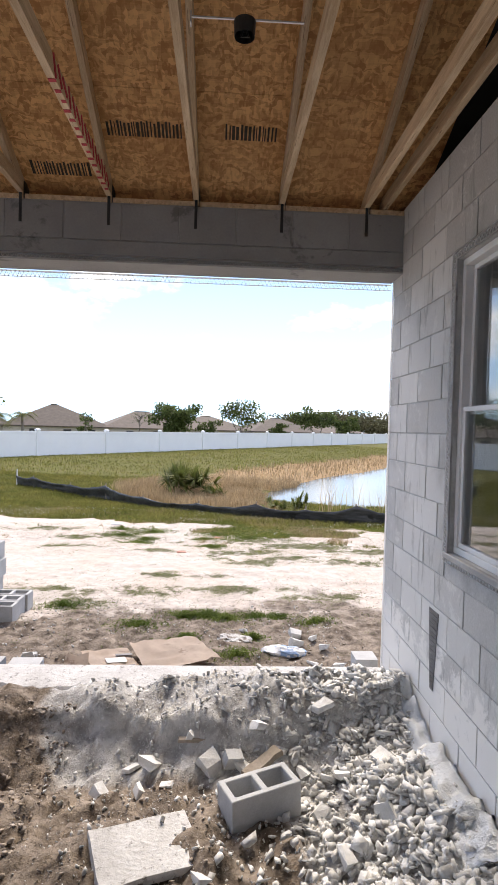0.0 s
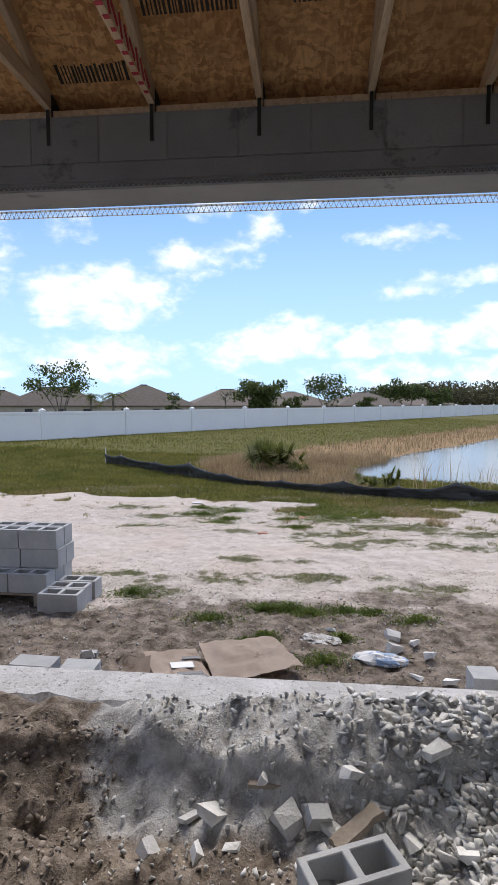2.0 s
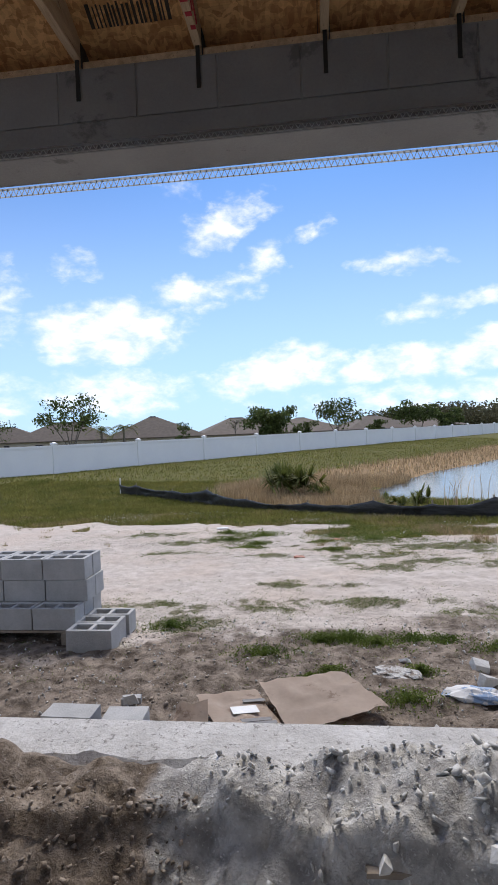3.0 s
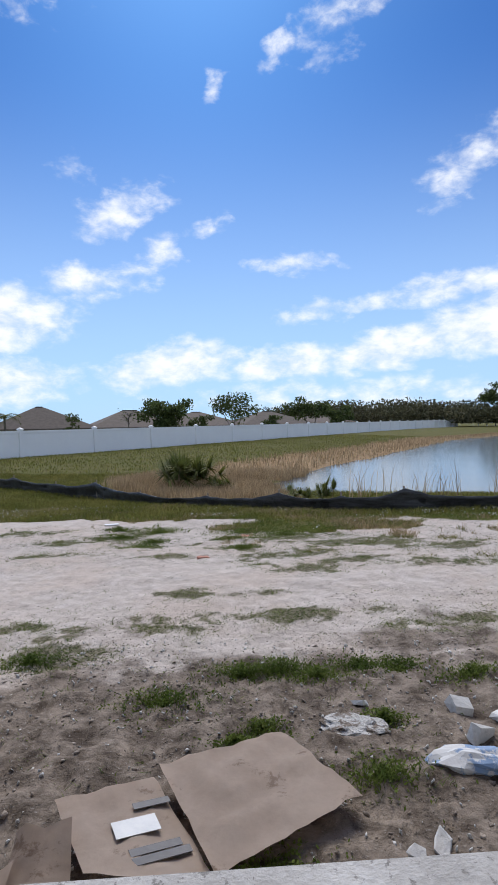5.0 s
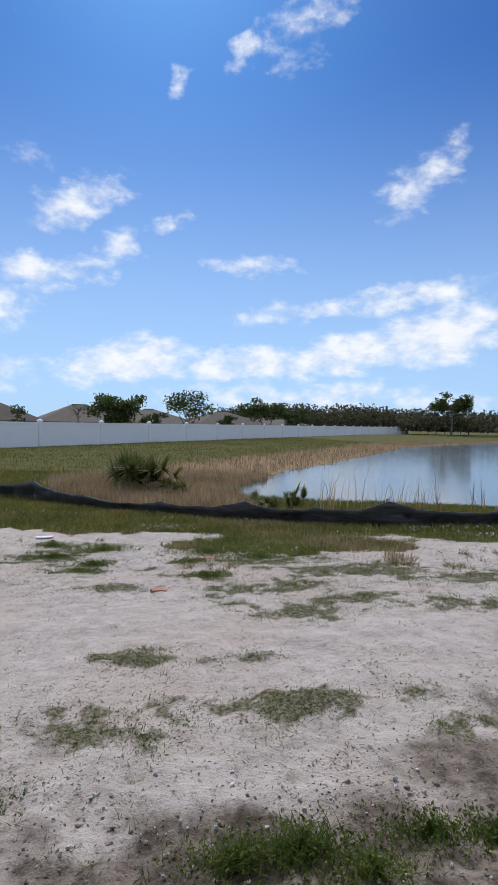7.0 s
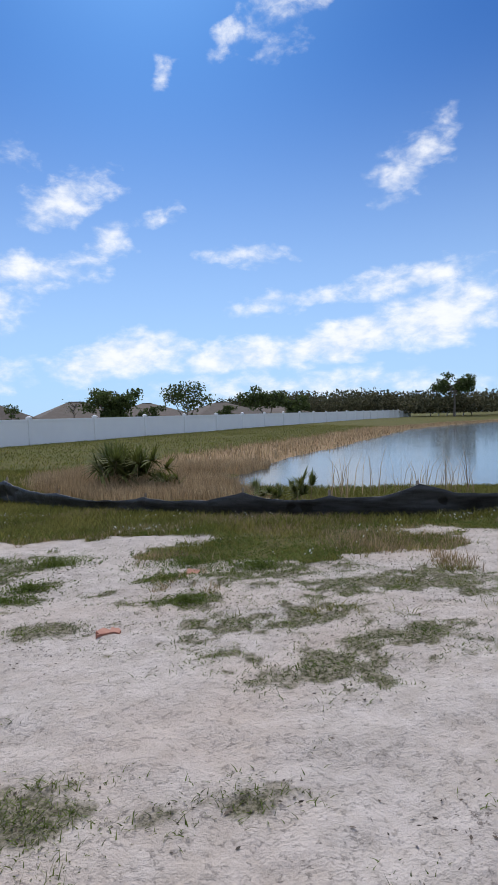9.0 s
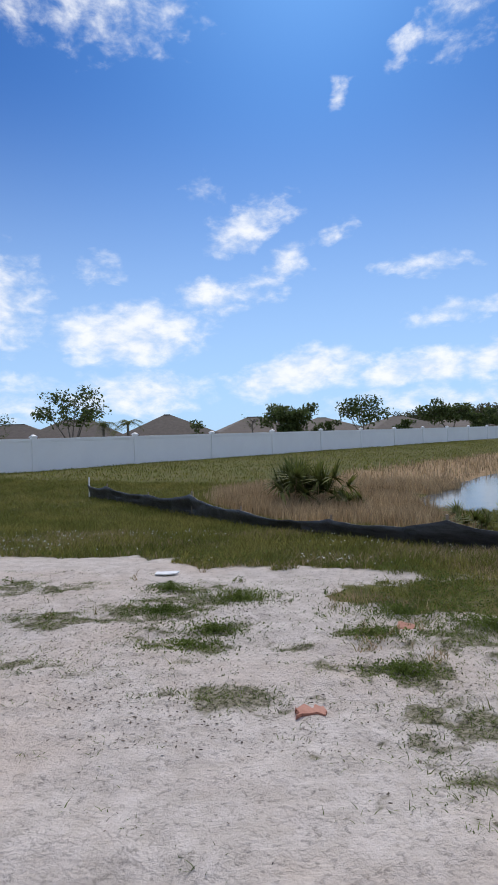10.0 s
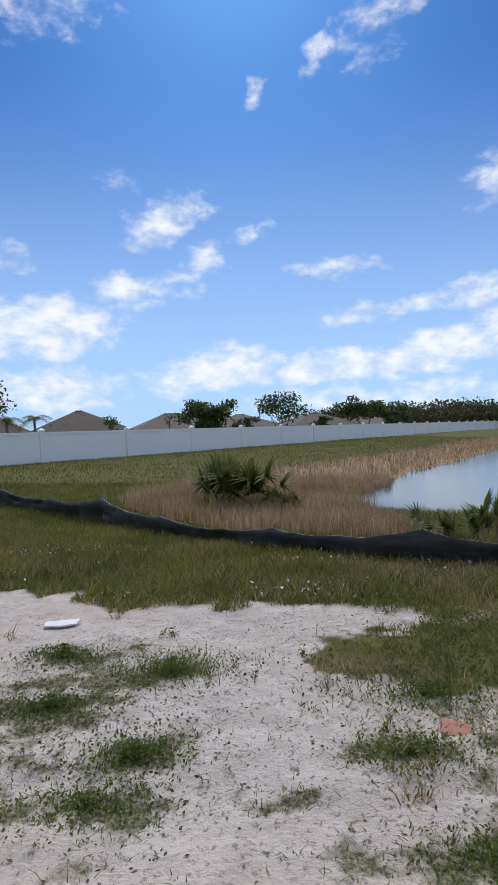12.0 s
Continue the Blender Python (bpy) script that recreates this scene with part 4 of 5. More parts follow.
def palmetto(x, y, radius, fans, seed, label):
    rng = np.random.default_rng(seed)
    z0 = float(height(np.array([x]), np.array([y]))[0]) - 0.05
    t = thing("palmetto", label, "palm shrub", "palmettos by the pond", pose(x, y, z0))
    bm = bmesh.new()
    v, f = [], []
    for k in range(fans):
        a, el = rng.uniform(0, math.tau), rng.uniform(0.75, 1.5)
        d = np.array((math.cos(a) * math.cos(el), math.sin(a) * math.cos(el), math.sin(el)))
        stem = radius * rng.uniform(0.35, 0.75)
        root = np.array((rng.normal() * radius * 0.25, rng.normal() * radius * 0.25, 0))
        tip = root + d * stem
        tube(bm, [tuple(root), tuple((root + tip) / 2), tuple(tip)], [0.012, 0.01, 0.008], 4)
        right = np.cross(d, (0, 0, 1.0))
        right /= np.linalg.norm(right)
        up = np.cross(right, d)
        for s in range(17):
            b = (s / 16 - 0.5) * 3.4
            dd = d * math.cos(b) + (right * 0.9 + up * 0.35) * math.sin(b)
            frond_strip(v, f, tip, dd, radius * rng.uniform(0.45, 0.62), 0.045 * radius + 0.012, 0.22, rng, 3, 0.0)
    tagged(part("stem", bm, M_DRY, t), kind="stuff")
    arrays_object("fan_crown", np.array(v), np.array(f), M_PALM, t)


palmetto(-1.2, 22.4, 1.35, 46, 51, "large spiky green saw palmetto shrub")
palmetto(0.1, 21.8, 0.7, 12, 52, "small spiky palmetto beside the large one")
palmetto(2.62, 16.7, 0.75, 9, 53, "small fan palmetto behind the silt fence")
palmetto(1.9, 16.6, 0.6, 8, 54, "small fan palmetto behind the silt fence")

# far woods
rng = np.random.default_rng(60)
n = 1300
u = rng.random(n)
cx = 20 + 190 * u + rng.normal(size=n) * 4
cy = 190 - 40 * u + rng.normal(size=n) * 9
far = fbm(cx, cx * 0, 0.08, 70)
ch = 3.5 + 6.5 * far + 2.5 * u + rng.uniform(-1.5, 2.2, n)
cen = np.repeat(np.stack((cx, cy, ch * 0.5), 1), 60, 0) + np.clip(rng.normal(size=(n * 60, 3)), -1.7, 1.7) * np.stack((np.full(n * 60, 2.2), np.full(n * 60, 2.2), np.repeat(ch, 60) * 0.2), 1)
v, f = leaf_quads(cen, 0.5, rng)
tagged(arrays_object("far_woods", v, f, M_WOODS), "dark mixed woods beyond the pond", "woods", kind="stuff")

# ---- silt fence ----
silt = thing("silt_fence", "sagging black fabric silt fence on wooden stakes", "silt fence")
pts = [Vector((x, y, 0)) for x, y in SILT]
bm = bmesh.new()
prev = None
REL = (0.44, 0.48, 0.40, 0.58, 0.34, 0.30, 0.40, 0.34, 0.46, 0.32, 0.34, 0.34)
for i in range(len(pts) - 1):
    steps = max(6, int((pts[i + 1] - pts[i]).length / 0.12))
    side = Vector((-(pts[i + 1] - pts[i]).y, (pts[i + 1] - pts[i]).x, 0)).normalized()
    for k in range(steps + (i == len(pts) - 2)):
        u = k / steps
        p = pts[i].lerp(pts[i + 1], u)
        g = float(height(np.array([p.x]), np.array([p.y]))[0])
        h = (REL[i] * (1 - u) + REL[i + 1] * u) - 0.10 * math.sin(math.pi * u) ** 0.8 + 0.03 * noise.noise((p.x * 2, p.y * 2, 3))
        cols = []
        for r in range(7):
            w_ = r / 6
            bulge = 0.07 * math.sin(math.pi * w_) * noise.noise((p.x * 1.3, p.y * 1.3, w_ * 2)) + 0.03 * noise.noise((p.x * 5, p.y * 5, w_ * 3)) - 0.10 * w_
            q = p + side * (bulge + 0.04)
            cols.append(bm.verts.new((q.x, q.y, g - 0.05 + (h + 0.05) * w_)))
        q = p + side * (bulge + 0.055)
        cols.append(bm.verts.new((q.x, q.y, g + h)))
        cols.append(bm.verts.new((q.x + side.x * 0.1, q.y + side.y * 0.1, g - 0.05)))
        if prev:
            for r in range(8):
                bm.faces.new((prev[r], cols[r], cols[r + 1], prev[r + 1])).smooth = True
        prev = cols
part("fabric", bm, M_SILT, silt)
for (x, y), h in zip(SILT, REL):
    g = float(height(np.array([x]), np.array([y]))[0])
    part("stake", boxes((x - 0.017, x + 0.017, y + 0.02, y + 0.055, g - 0.2, g + h + 0.06), bevel=0.003), M_WOOD, silt, "weathered wooden stake")
part("stake", boxes((-8.62, -8.58, 25.2, 25.24, -1.1, -0.18), bevel=0.004), M_WHITEVINYL, silt, "white marker stake")


# ---- grass, reeds, weeds ----
def blades(x, y, z, tall, wide, rng, lean=0.5):
    """Arching blades, three triangles each, on arrays of roots."""
    n = len(x)
    a = rng.uniform(0, math.tau, n)
    b = rng.uniform(0, math.tau, n)
    px, py = np.cos(a) * wide / 2, np.sin(a) * wide / 2
    lx, ly = np.cos(b) * lean * tall * rng.uniform(0.2, 1, n), np.sin(b) * lean * tall * rng.uniform(0.2, 1, n)
    root = np.stack((x, y, z), 1)
    off = np.stack((px, py, np.zeros(n)), 1)
    mid = root + np.stack((lx * 0.35, ly * 0.35, tall * 0.6), 1)
    tip = root + np.stack((lx, ly, tall), 1)
    v = np.stack((root - off, root + off, mid - off * 0.7, mid + off * 0.7, tip), 1).reshape(-1, 3)
    s = np.arange(n)[:, None] * 5
    f = np.concatenate((s + np.array([[0, 1, 3]]), s + np.array([[0, 3, 2]]), s + np.array([[2, 3, 4]])), 1).reshape(-1, 3)
    return v, f


def scatter(count, xr, yr, keep, rng):
    x, y = rng.uniform(*xr, count), rng.uniform(*yr, count)
    k = rng.random(count) < keep(x, y)
    return x[k], y[k]


def sward(name, count, xr, yr, keep, tall, wide, mat, label, category, seed, lean=0.5):
    rng = np.random.default_rng(seed)
    x, y = scatter(count, xr, yr, keep, rng)
    patch = 0.6 + 0.8 * fbm(x, y, 0.7, seed + 5)
    t = rng.uniform(*tall, len(x)) * patch
    v, f = blades(x, y, height(x, y) - 0.01, t, rng.uniform(*wide, len(x)), rng, lean)
    return tagged(arrays_object(name, v, f, mat), label, category, kind="stuff")


def in_view(x, y):
    return (x > -0.8 - (y - 2) * 0.82) & (x < 0.8 + (y - 2) * 0.56)


lawn = lambda x, y: (masks(x, y)[1] > 0.45) * in_view(x, y)
sward("lawn_grass", 330000, (-9, 8), (8.2, 16.5), lambda x, y: lawn(x, y) * (y < silt_y(x) + 1.5) * (0.15 + 0.85 * (fbm(x, y, 2.2, 77) > 0.47)), (0.015, 0.075), (0.004, 0.009), M_GRASS, "short weedy green grass over sandy ground", "grass", 81, 1.7)
sward("bank_grass", 260000, (-16, 12), (13, 30), lambda x, y: lawn(x, y) * (0.35 + 0.65 * (masks(x, y)[2] < 0.5)) * (pond_distance(x, y) > 0.3), (0.04, 0.15), (0.009, 0.018), M_GRASS, "longer green grass on the pond bank", "grass", 82, 1.1)
sward("far_grass", 220000, (-40, 60), (28, 85), lambda x, y: (fence_side(x, y) > 0.1) * (pond_distance(x, y) > 1.0) * in_view(x, y) * (masks(x, y)[2] < 0.6), (0.05, 0.13), (0.025, 0.05), M_GRASS, "green grass along the foot of the fence", "grass", 83, 0.6)
sward("dry_reeds", 130000, (-9, 12), (15, 30), lambda x, y: ramp(masks(x, y)[2], 0.25, 0.7) * (pond_distance(x, y) > -0.4), (0.16, 0.45), (0.008, 0.018), M_DRY, "straw-coloured dry reeds round the pond", "reeds", 84, 0.45)
sward("far_dry_reeds", 90000, (0, 70), (27, 110), lambda x, y: ramp(masks(x, y)[2], 0.3, 0.7) * (pond_distance(x, y) > -0.3), (0.15, 0.38), (0.03, 0.06), M_DRY, "straw-coloured dry reeds along the far shore", "reeds", 85, 0.4)
rng = np.random.default_rng(86)
tx, ty = rng.uniform(2.5, 11, 15), rng.uniform(16.2, 18.5, 15)
x, y = np.repeat(tx, 9) + rng.normal(size=135) * 0.14, np.repeat(ty, 9) + rng.normal(size=135) * 0.14
v, f = blades(x, y, height(x, y), rng.uniform(0.35, 1.15, 135), rng.uniform(0.01, 0.022, 135), rng, 0.45)
tagged(arrays_object("tall_reeds", v, f, M_DRY), "tall pale reed stalks at the water's edge", "reeds", kind="stuff")

sward("dry_lawn_grass", 150000, (-9, 8), (10.5, 17.0), lambda x, y: lawn(x, y) * (y < silt_y(x) + 1.5) * ramp(fbm(x, y, 0.8, 78), 0.38, 0.65), (0.03, 0.11), (0.004, 0.009), M_DRY, "yellowed stems among the short grass", "grass", 88, 1.1)

# low leafy ground cover knitted through the turf
rng = np.random.default_rng(89)
x, y = scatter(150000, (-5, 5), (10.8, 15.5), lambda x, y: lawn(x, y) * ramp(fbm(x, y, 1.3, 79), 0.36, 0.62) * ramp(y, 15.5, 13.0), rng)
v, f = leaf_quads(np.stack((x, y, height(x, y) + rng.uniform(0.0, 0.05, len(x))), 1), 0.011, rng)
tagged(arrays_object("ground_cover", v, f, M_WEED), "low leafy green ground cover in the turf", "weeds", kind="stuff")

# sprigs of runner grass scattered over the sand
rng = np.random.default_rng(87)
tx, ty = scatter(38000, (-5, 4.5), (5.0, 12.9), lambda x, y: 0.025 * (1 - masks(x, y)[5]) + 0.01 + 0.85 * mat_cover(x, y) ** 1.4, rng)
k = 14
x, y = np.repeat(tx, k) + rng.normal(size=len(tx) * k) * 0.05, np.repeat(ty, k) + rng.normal(size=len(tx) * k) * 0.035
v, f = blades(x, y, height(x, y) - 0.003, rng.uniform(0.004, 0.022, len(x)), rng.uniform(0.003, 0.006, len(x)), rng, 3.2)
tagged(arrays_object("runner_grass", v, f, M_WEED), "flat mats of creeping grass on pale sand", "grass", kind="stuff")
fx, fy = scatter(3600, (-6, 6), (10.8, 17), lambda x, y: (masks(x, y)[1] > 0.7) * ramp(fbm(x, y, 0.9, 95), 0.42, 0.65), rng)
c = np.stack((fx, fy, height(fx, fy) + rng.uniform(0.04, 0.10, len(fx))), 1)
v, f = leaf_quads(c, 0.017, rng)
tagged(arrays_object("white_flowers", v, f, M_FLOWER), "tiny white wild flowers in the grass", "flowers", kind="stuff")


def weed(x, y, radius, tall, leaves, seed, label):
    rng = np.random.default_rng(seed)
    r = radius * np.clip(np.abs(rng.normal(size=leaves)) * 0.62, 0, 1.9)
    a = rng.uniform(0, math.tau, leaves)
    px, py = x + r * np.cos(a), y + r * 0.6 * np.sin(a)
    z0 = float(height(np.array([x]), np.array([y]))[0])
    t = thing("weed_clump", label, "weed", "weeds on the sand", pose(x, y, z0))
    v, f = blades(px - x, py - y, height(px, py) - z0 - 0.01, tall * rng.uniform(0.15, 0.65, leaves) * np.clip(1.1 - r / radius * 0.55, 0.2, 2), rng.uniform(0.003, 0.006, leaves), rng, 1.8)
    tagged(arrays_object("foliage", v, f, M_WEED, t), kind="stuff")
    c = np.stack((px - x, py - y, height(px, py) - z0 + tall * rng.uniform(0.05, 0.55, leaves) * np.clip(1 - r / radius * 0.6, 0.1, 1)), 1)
    v, f = leaf_quads(c, 0.010, rng)
    tagged(arrays_object("leafage", v, f, M_WEED, t), kind="stuff")


for i, (x, y, r, h) in enumerate(((-1.41, 6.48, 0.22, 0.14), (-0.47, 5.78, 0.26, 0.13), (-0.01, 6.16, 0.2, 0.17), (0.23, 6.2, 0.24, 0.2), (0.43, 6.05, 0.22, 0.14), (0.74, 6.25, 0.22, 0.12), (1.0, 6.2, 0.2, 0.1), (1.36, 5.97, 0.2, 0.13), (0.52, 4.98, 0.22, 0.13), (0.04, 5.42, 0.12, 0.1), (0.68, 5.5, 0.12, 0.1), (-0.09, 5.3, 0.1, 0.08), (0.0, 4.52, 0.16, 0.07), (-1.74, 12.13, 0.24, 0.16), (-1.04, 11.91, 0.38, 0.2), (-1.6, 11.5, 0.4, 0.1), (-1.08, 11.04, 0.3, 0.1), (0.27, 11.5, 0.5, 0.16), (0.05, 10.96, 0.25, 0.09), (-1.19, 10.71, 0.3, 0.08), (0.2, 10.4, 0.25, 0.1), (0.9, 11.2, 0.6, 0.15))):
    weed(x, y, r * 1.25, h * 0.9, int(300 + 1500 * r), 200 + i, "low bright green leafy weed clump on sand")


# dark crumbs, twigs and leaf litter on the sand
rng = np.random.default_rng(97)
dx_, dy_ = scatter(48000, (-5, 4.5), (4.6, 12.9), lambda x, y: (0.04 + 0.6 * ramp(fbm(x, y, 0.9, 98), 0.42, 0.62)) * (1 - 0.92 * masks(x, y)[5]) + 0.5 * mat_cover(x, y), rng)
c = np.stack((dx_, dy_, height(dx_, dy_) + 0.004), 1)
v, f = leaf_quads(c, 0.011, rng)
v[:, 2] = np.repeat(c[:, 2], 4) + (v[:, 2] - np.repeat(c[:, 2], 4)) * 0.35
tagged(arrays_object("litter", v, f, M_LITTER), "dark crumbs and dead leaf bits scattered on sand", "litter", kind="stuff")

# ---- loose blocks ----
def hollow_block():
    """A two-celled concrete block 0.39 x 0.19 x 0.19 m, standing on its base."""
    bm = bmesh.new()
    xs, ys = (-0.195, -0.162, -0.0165, 0.0165, 0.162, 0.195), (-0.095, -0.062, 0.062, 0.095)
    g = {(i, j, k): bm.verts.new((xs[i] * 1.0, ys[j], 0.19 * k)) for i in range(6) for j in range(4) for k in (0, 1)}
    hole = {(1, 1), (3, 1)}
    for i in range(5):
        for j in range(3):
            if (i, j) in hole:
                a = ((i, j), (i + 1, j), (i + 1, j + 1), (i, j + 1))
                for p, q in zip(a, a[1:] + a[:1]):
                    bm.faces.new((g[(*q, 0)], g[(*p, 0)], g[(*p, 1)], g[(*q, 1)]))
                continue
            bm.faces.new((g[(i, j, 1)], g[(i + 1, j, 1)], g[(i + 1, j + 1, 1)], g[(i, j + 1, 1)]))
            bm.faces.new((g[(i, j, 0)], g[(i, j + 1, 0)], g[(i + 1, j + 1, 0)], g[(i + 1, j, 0)]))
    for i in range(5):
        bm.faces.new((g[(i, 0, 0)], g[(i + 1, 0, 0)], g[(i + 1, 0, 1)], g[(i, 0, 1)]))
        bm.faces.new((g[(i + 1, 3, 0)], g[(i, 3, 0)], g[(i, 3, 1)], g[(i + 1, 3, 1)]))
    for j in range(3):
        bm.faces.new((g[(0, j + 1, 0)], g[(0, j, 0)], g[(0, j, 1)], g[(0, j + 1, 1)]))
        bm.faces.new((g[(5, j, 0)], g[(5, j + 1, 0)], g[(5, j + 1, 1)], g[(5, j, 1)]))
    bmesh.ops.recalc_face_normals(bm, faces=bm.faces)
    sharp = [e for e in bm.edges if len(e.link_faces) == 2 and e.calc_face_angle(0) > 1.0]
    bmesh.ops.bevel(bm, geom=sharp, offset=0.004, segments=1, affect="EDGES")
    return bm


pit_block = tagged(link("concrete_block", hollow_block(), M_CMU), "pale grey hollow concrete block lying among rubble", "concrete block")
pit_block.matrix_basis = pose(0.585, 2.95, -0.155, 0, -2, 23)
stack = []
for x, y, z, turn in ((-1.91, 5.90, -0.185, 0), (-1.92, 6.10, -0.185, 0), (-1.90, 6.31, -0.185, 1)):
    stack.append((x, y, z, turn))
for c_ in range(4):
    for r in range(3):
        stack.append((-2.30 - 0.40 * c_, 6.10 + 0.2 * r, -0.065, 0))
    for r in range(2):
        stack.append((-2.27 - 0.40 * c_, 6.30 + 0.2 * r, 0.127, 0))
        stack.append((-2.29 - 0.40 * c_, 6.30 + 0.2 * r, 0.319, 1))
for x, y, z, turn in stack:
    b = copy_thing(pit_block, pose(x, y, z, 0, 0, turn))
    tagged(b, "pale grey hollow concrete block in a low stack", "concrete block", "stacked blocks")
pallet = thing("pallet", "weathered timber pallet under the stacked blocks", "pallet")
for k in range(5):
    part("board", boxes((-3.75, -2.08, 6.0 + k * 0.13, 6.09 + k * 0.13, -0.087, -0.067), bevel=0.002), M_WOOD, pallet)
for xx in (-3.7, -2.95, -2.2):
    part("bearer", boxes((xx - 0.04, xx + 0.04, 6.0, 6.62, -0.2, -0.087), bevel=0.003), M_WOOD, pallet)


# ---- rubble ----
def chunk(size, seed, flat=0.6):
    """An angular broken piece."""
    rng = np.random.default_rng(seed)
    bm = bmesh.new()
    shape = np.array((1.0, rng.uniform(0.5, 0.85), flat * 0.8))
    for k in range(8):
        d = np.array((k & 1, k >> 1 & 1, k >> 2)) * 1.5 - 0.75 + rng.uniform(-0.38, 0.38, 3)
        bm.verts.new(d * size * shape)
    bmesh.ops.convex_hull(bm, input=bm.verts)
    return bm


moulds = [chunk(0.07, 300 + i, 0.45 + 0.08 * (i % 4)) for i in range(6)]
meshes = []
for i, bm in enumerate(moulds):
    me = bpy.data.meshes.new("chunk")
    bmesh.ops.delete(bm, geom=[v for v in bm.verts if not v.link_faces], context="VERTS")
    bm.to_mesh(me)
    bm.free()
    me.materials.append(M_STONE)
    meshes.append(me)


def place_chunk(x, y, s, name, label, group, k, lift=0.35):
    ob = tagged(new(name, meshes[k % 6]), label, "rubble", group)
    g = float(height(np.array([x]), np.array([y]))[0])
    ob.matrix_basis = Matrix.LocRotScale((x, y, g + 0.07 * s * lift), Euler((RNG.uniform(-0.5, 0.5), RNG.uniform(-0.5, 0.5), RNG.uniform(0, 6.28))), (s, s, s))
    return ob


for i, (x, y, s) in enumerate(((-0.03, 3.31, 1.1), (-0.13, 3.34, 0.7), (0.31, 3.28, 1.2), (0.41, 3.34, 0.8), (0.52, 3.25, 0.9), (0.85, 3.23, 0.9), (0.72, 3.37, 0.8), (1.17, 3.5, 0.9), (-0.28, 3.16, 0.8), (-0.06, 3.14, 0.7), (0.08, 3.16, 0.6), (1.29, 3.2, 1.1), (1.06, 3.15, 1.0), (1.0, 3.5, 0.9), (0.9, 2.9, 0.8), (1.2, 2.8, 1.0), (0.3, 2.45, 0.7), (0.15, 2.4, 0.6), (0.02, 2.5, 0.5), (0.95, 2.55, 0.8), (0.6, 3.4, 0.8), (0.2, 3.42, 0.6))):
    place_chunk(x, y, s, "concrete_chunk", "angular grey chunk of broken concrete block", "large rubble pieces", i)
for i, (x, y, s) in enumerate(((1.09, 5.53, 1.2), (1.06, 5.25, 1.3), (0.60, 4.56, 0.8), (0.5, 4.52, 0.6), (0.6, 5.66, 0.7), (1.25, 5.4, 0.9), (1.3, 5.1, 0.8), (-1.24, 4.88, 0.8), (1.15, 4.8, 0.7), (1.35, 4.7, 0.8))):
    place_chunk(x, y, s, "stone", "broken pale stone lying on the soil", "stones outside", i + 2)
# the small pieces
parts_v, parts_f, n0 = [], [], 0
base = [np.array([v.co[:] for v in me.vertices]) for me in meshes]
tris = []
for me in meshes:
    me.calc_loop_triangles()
    tris.append(np.array([t.vertices[:] for t in me.loop_triangles]))
rng = np.random.default_rng(91)
spots = []
for i in range(9000):
    if i < 3600:
        x, y = 1.56 - abs(rng.normal()) * 0.42, rng.uniform(2.1, 4.0)
        s = rng.uniform(0.12, 0.42) + 0.4 * rng.random() ** 5
        tilt, flat = 0.55, rng.uniform(0.45, 0.8)
    elif i < 8000:
        x, y = rng.uniform(-1.3, 1.5), 3.95 - 1.8 * rng.random() ** 1.3
        s = 0.05 + 0.24 * rng.random() ** 4
        tilt, flat = 1.5, 0.8
        if x < -0.7 + 0.4 * rng.random():
            continue
    else:
        x, y = rng.uniform(-3, 1.6), rng.uniform(4.4, 6.8)
        s = rng.uniform(0.05, 0.2)
        tilt, flat = 1.5, 0.8
    if x > WALL_X - 0.03:
        continue
    k = i % 6
    rot = np.array(Euler((rng.normal() * tilt, rng.normal() * tilt, rng.uniform(0, 6.28))).to_matrix())
    parts_v.append((base[k] * np.array((1.0, 1.0, flat))) @ rot.T * s + np.array((x, y, 0.022 * s)))
    spots.append((x, y))
    parts_f.append(tris[k] + n0)
    n0 += len(base[k])
parts_v = [v + np.array((0, 0, g)) for v, g in zip(parts_v, height(*np.array(spots).T))]
tagged(arrays_object("rubble", np.concatenate(parts_v), np.concatenate(parts_f), M_STONE), "heap of small broken concrete pieces along the wall", "rubble", kind="stuff")

# crumbly clods of dug soil
clod_v, clod_f, n0 = [], [], 0
rng = np.random.default_rng(92)
spots = []
for i in range(6500):
    if i < 2600:
        x, y = -0.55 - abs(rng.normal()) * 0.6, rng.uniform(2.2, 3.7)
        s = 0.05 + 0.35 * rng.random() ** 5
    elif i < 3400:
        x, y = rng.uniform(-0.7, 0.9), rng.uniform(2.1, 3.2)
        s = 0.05 + 0.2 * rng.random() ** 3
    else:
        x, y = rng.uniform(-3.0, 2.2), 4.4 + 2.2 * rng.random() ** 1.2
        s = 0.04 + 0.26 * rng.random() ** 5
    rot = np.array(Euler(rng.uniform(-3, 3, 3)).to_matrix())
    clod_v.append((base[i % 6] @ rot.T) * np.array((s, s, 0.55 * s)) + np.array((x, y, 0.006 * s)))
    spots.append((x, y))
    clod_f.append(tris[i % 6] + n0)
    n0 += len(base[i % 6])
clod_v = [v + np.array((0, 0, g)) for v, g in zip(clod_v, height(*np.array(spots).T))]
tagged(arrays_object("soil_clods", np.concatenate(clod_v), np.concatenate(clod_f), M_CLOD), "crumbly brown clods of dug soil", "soil", kind="stuff")

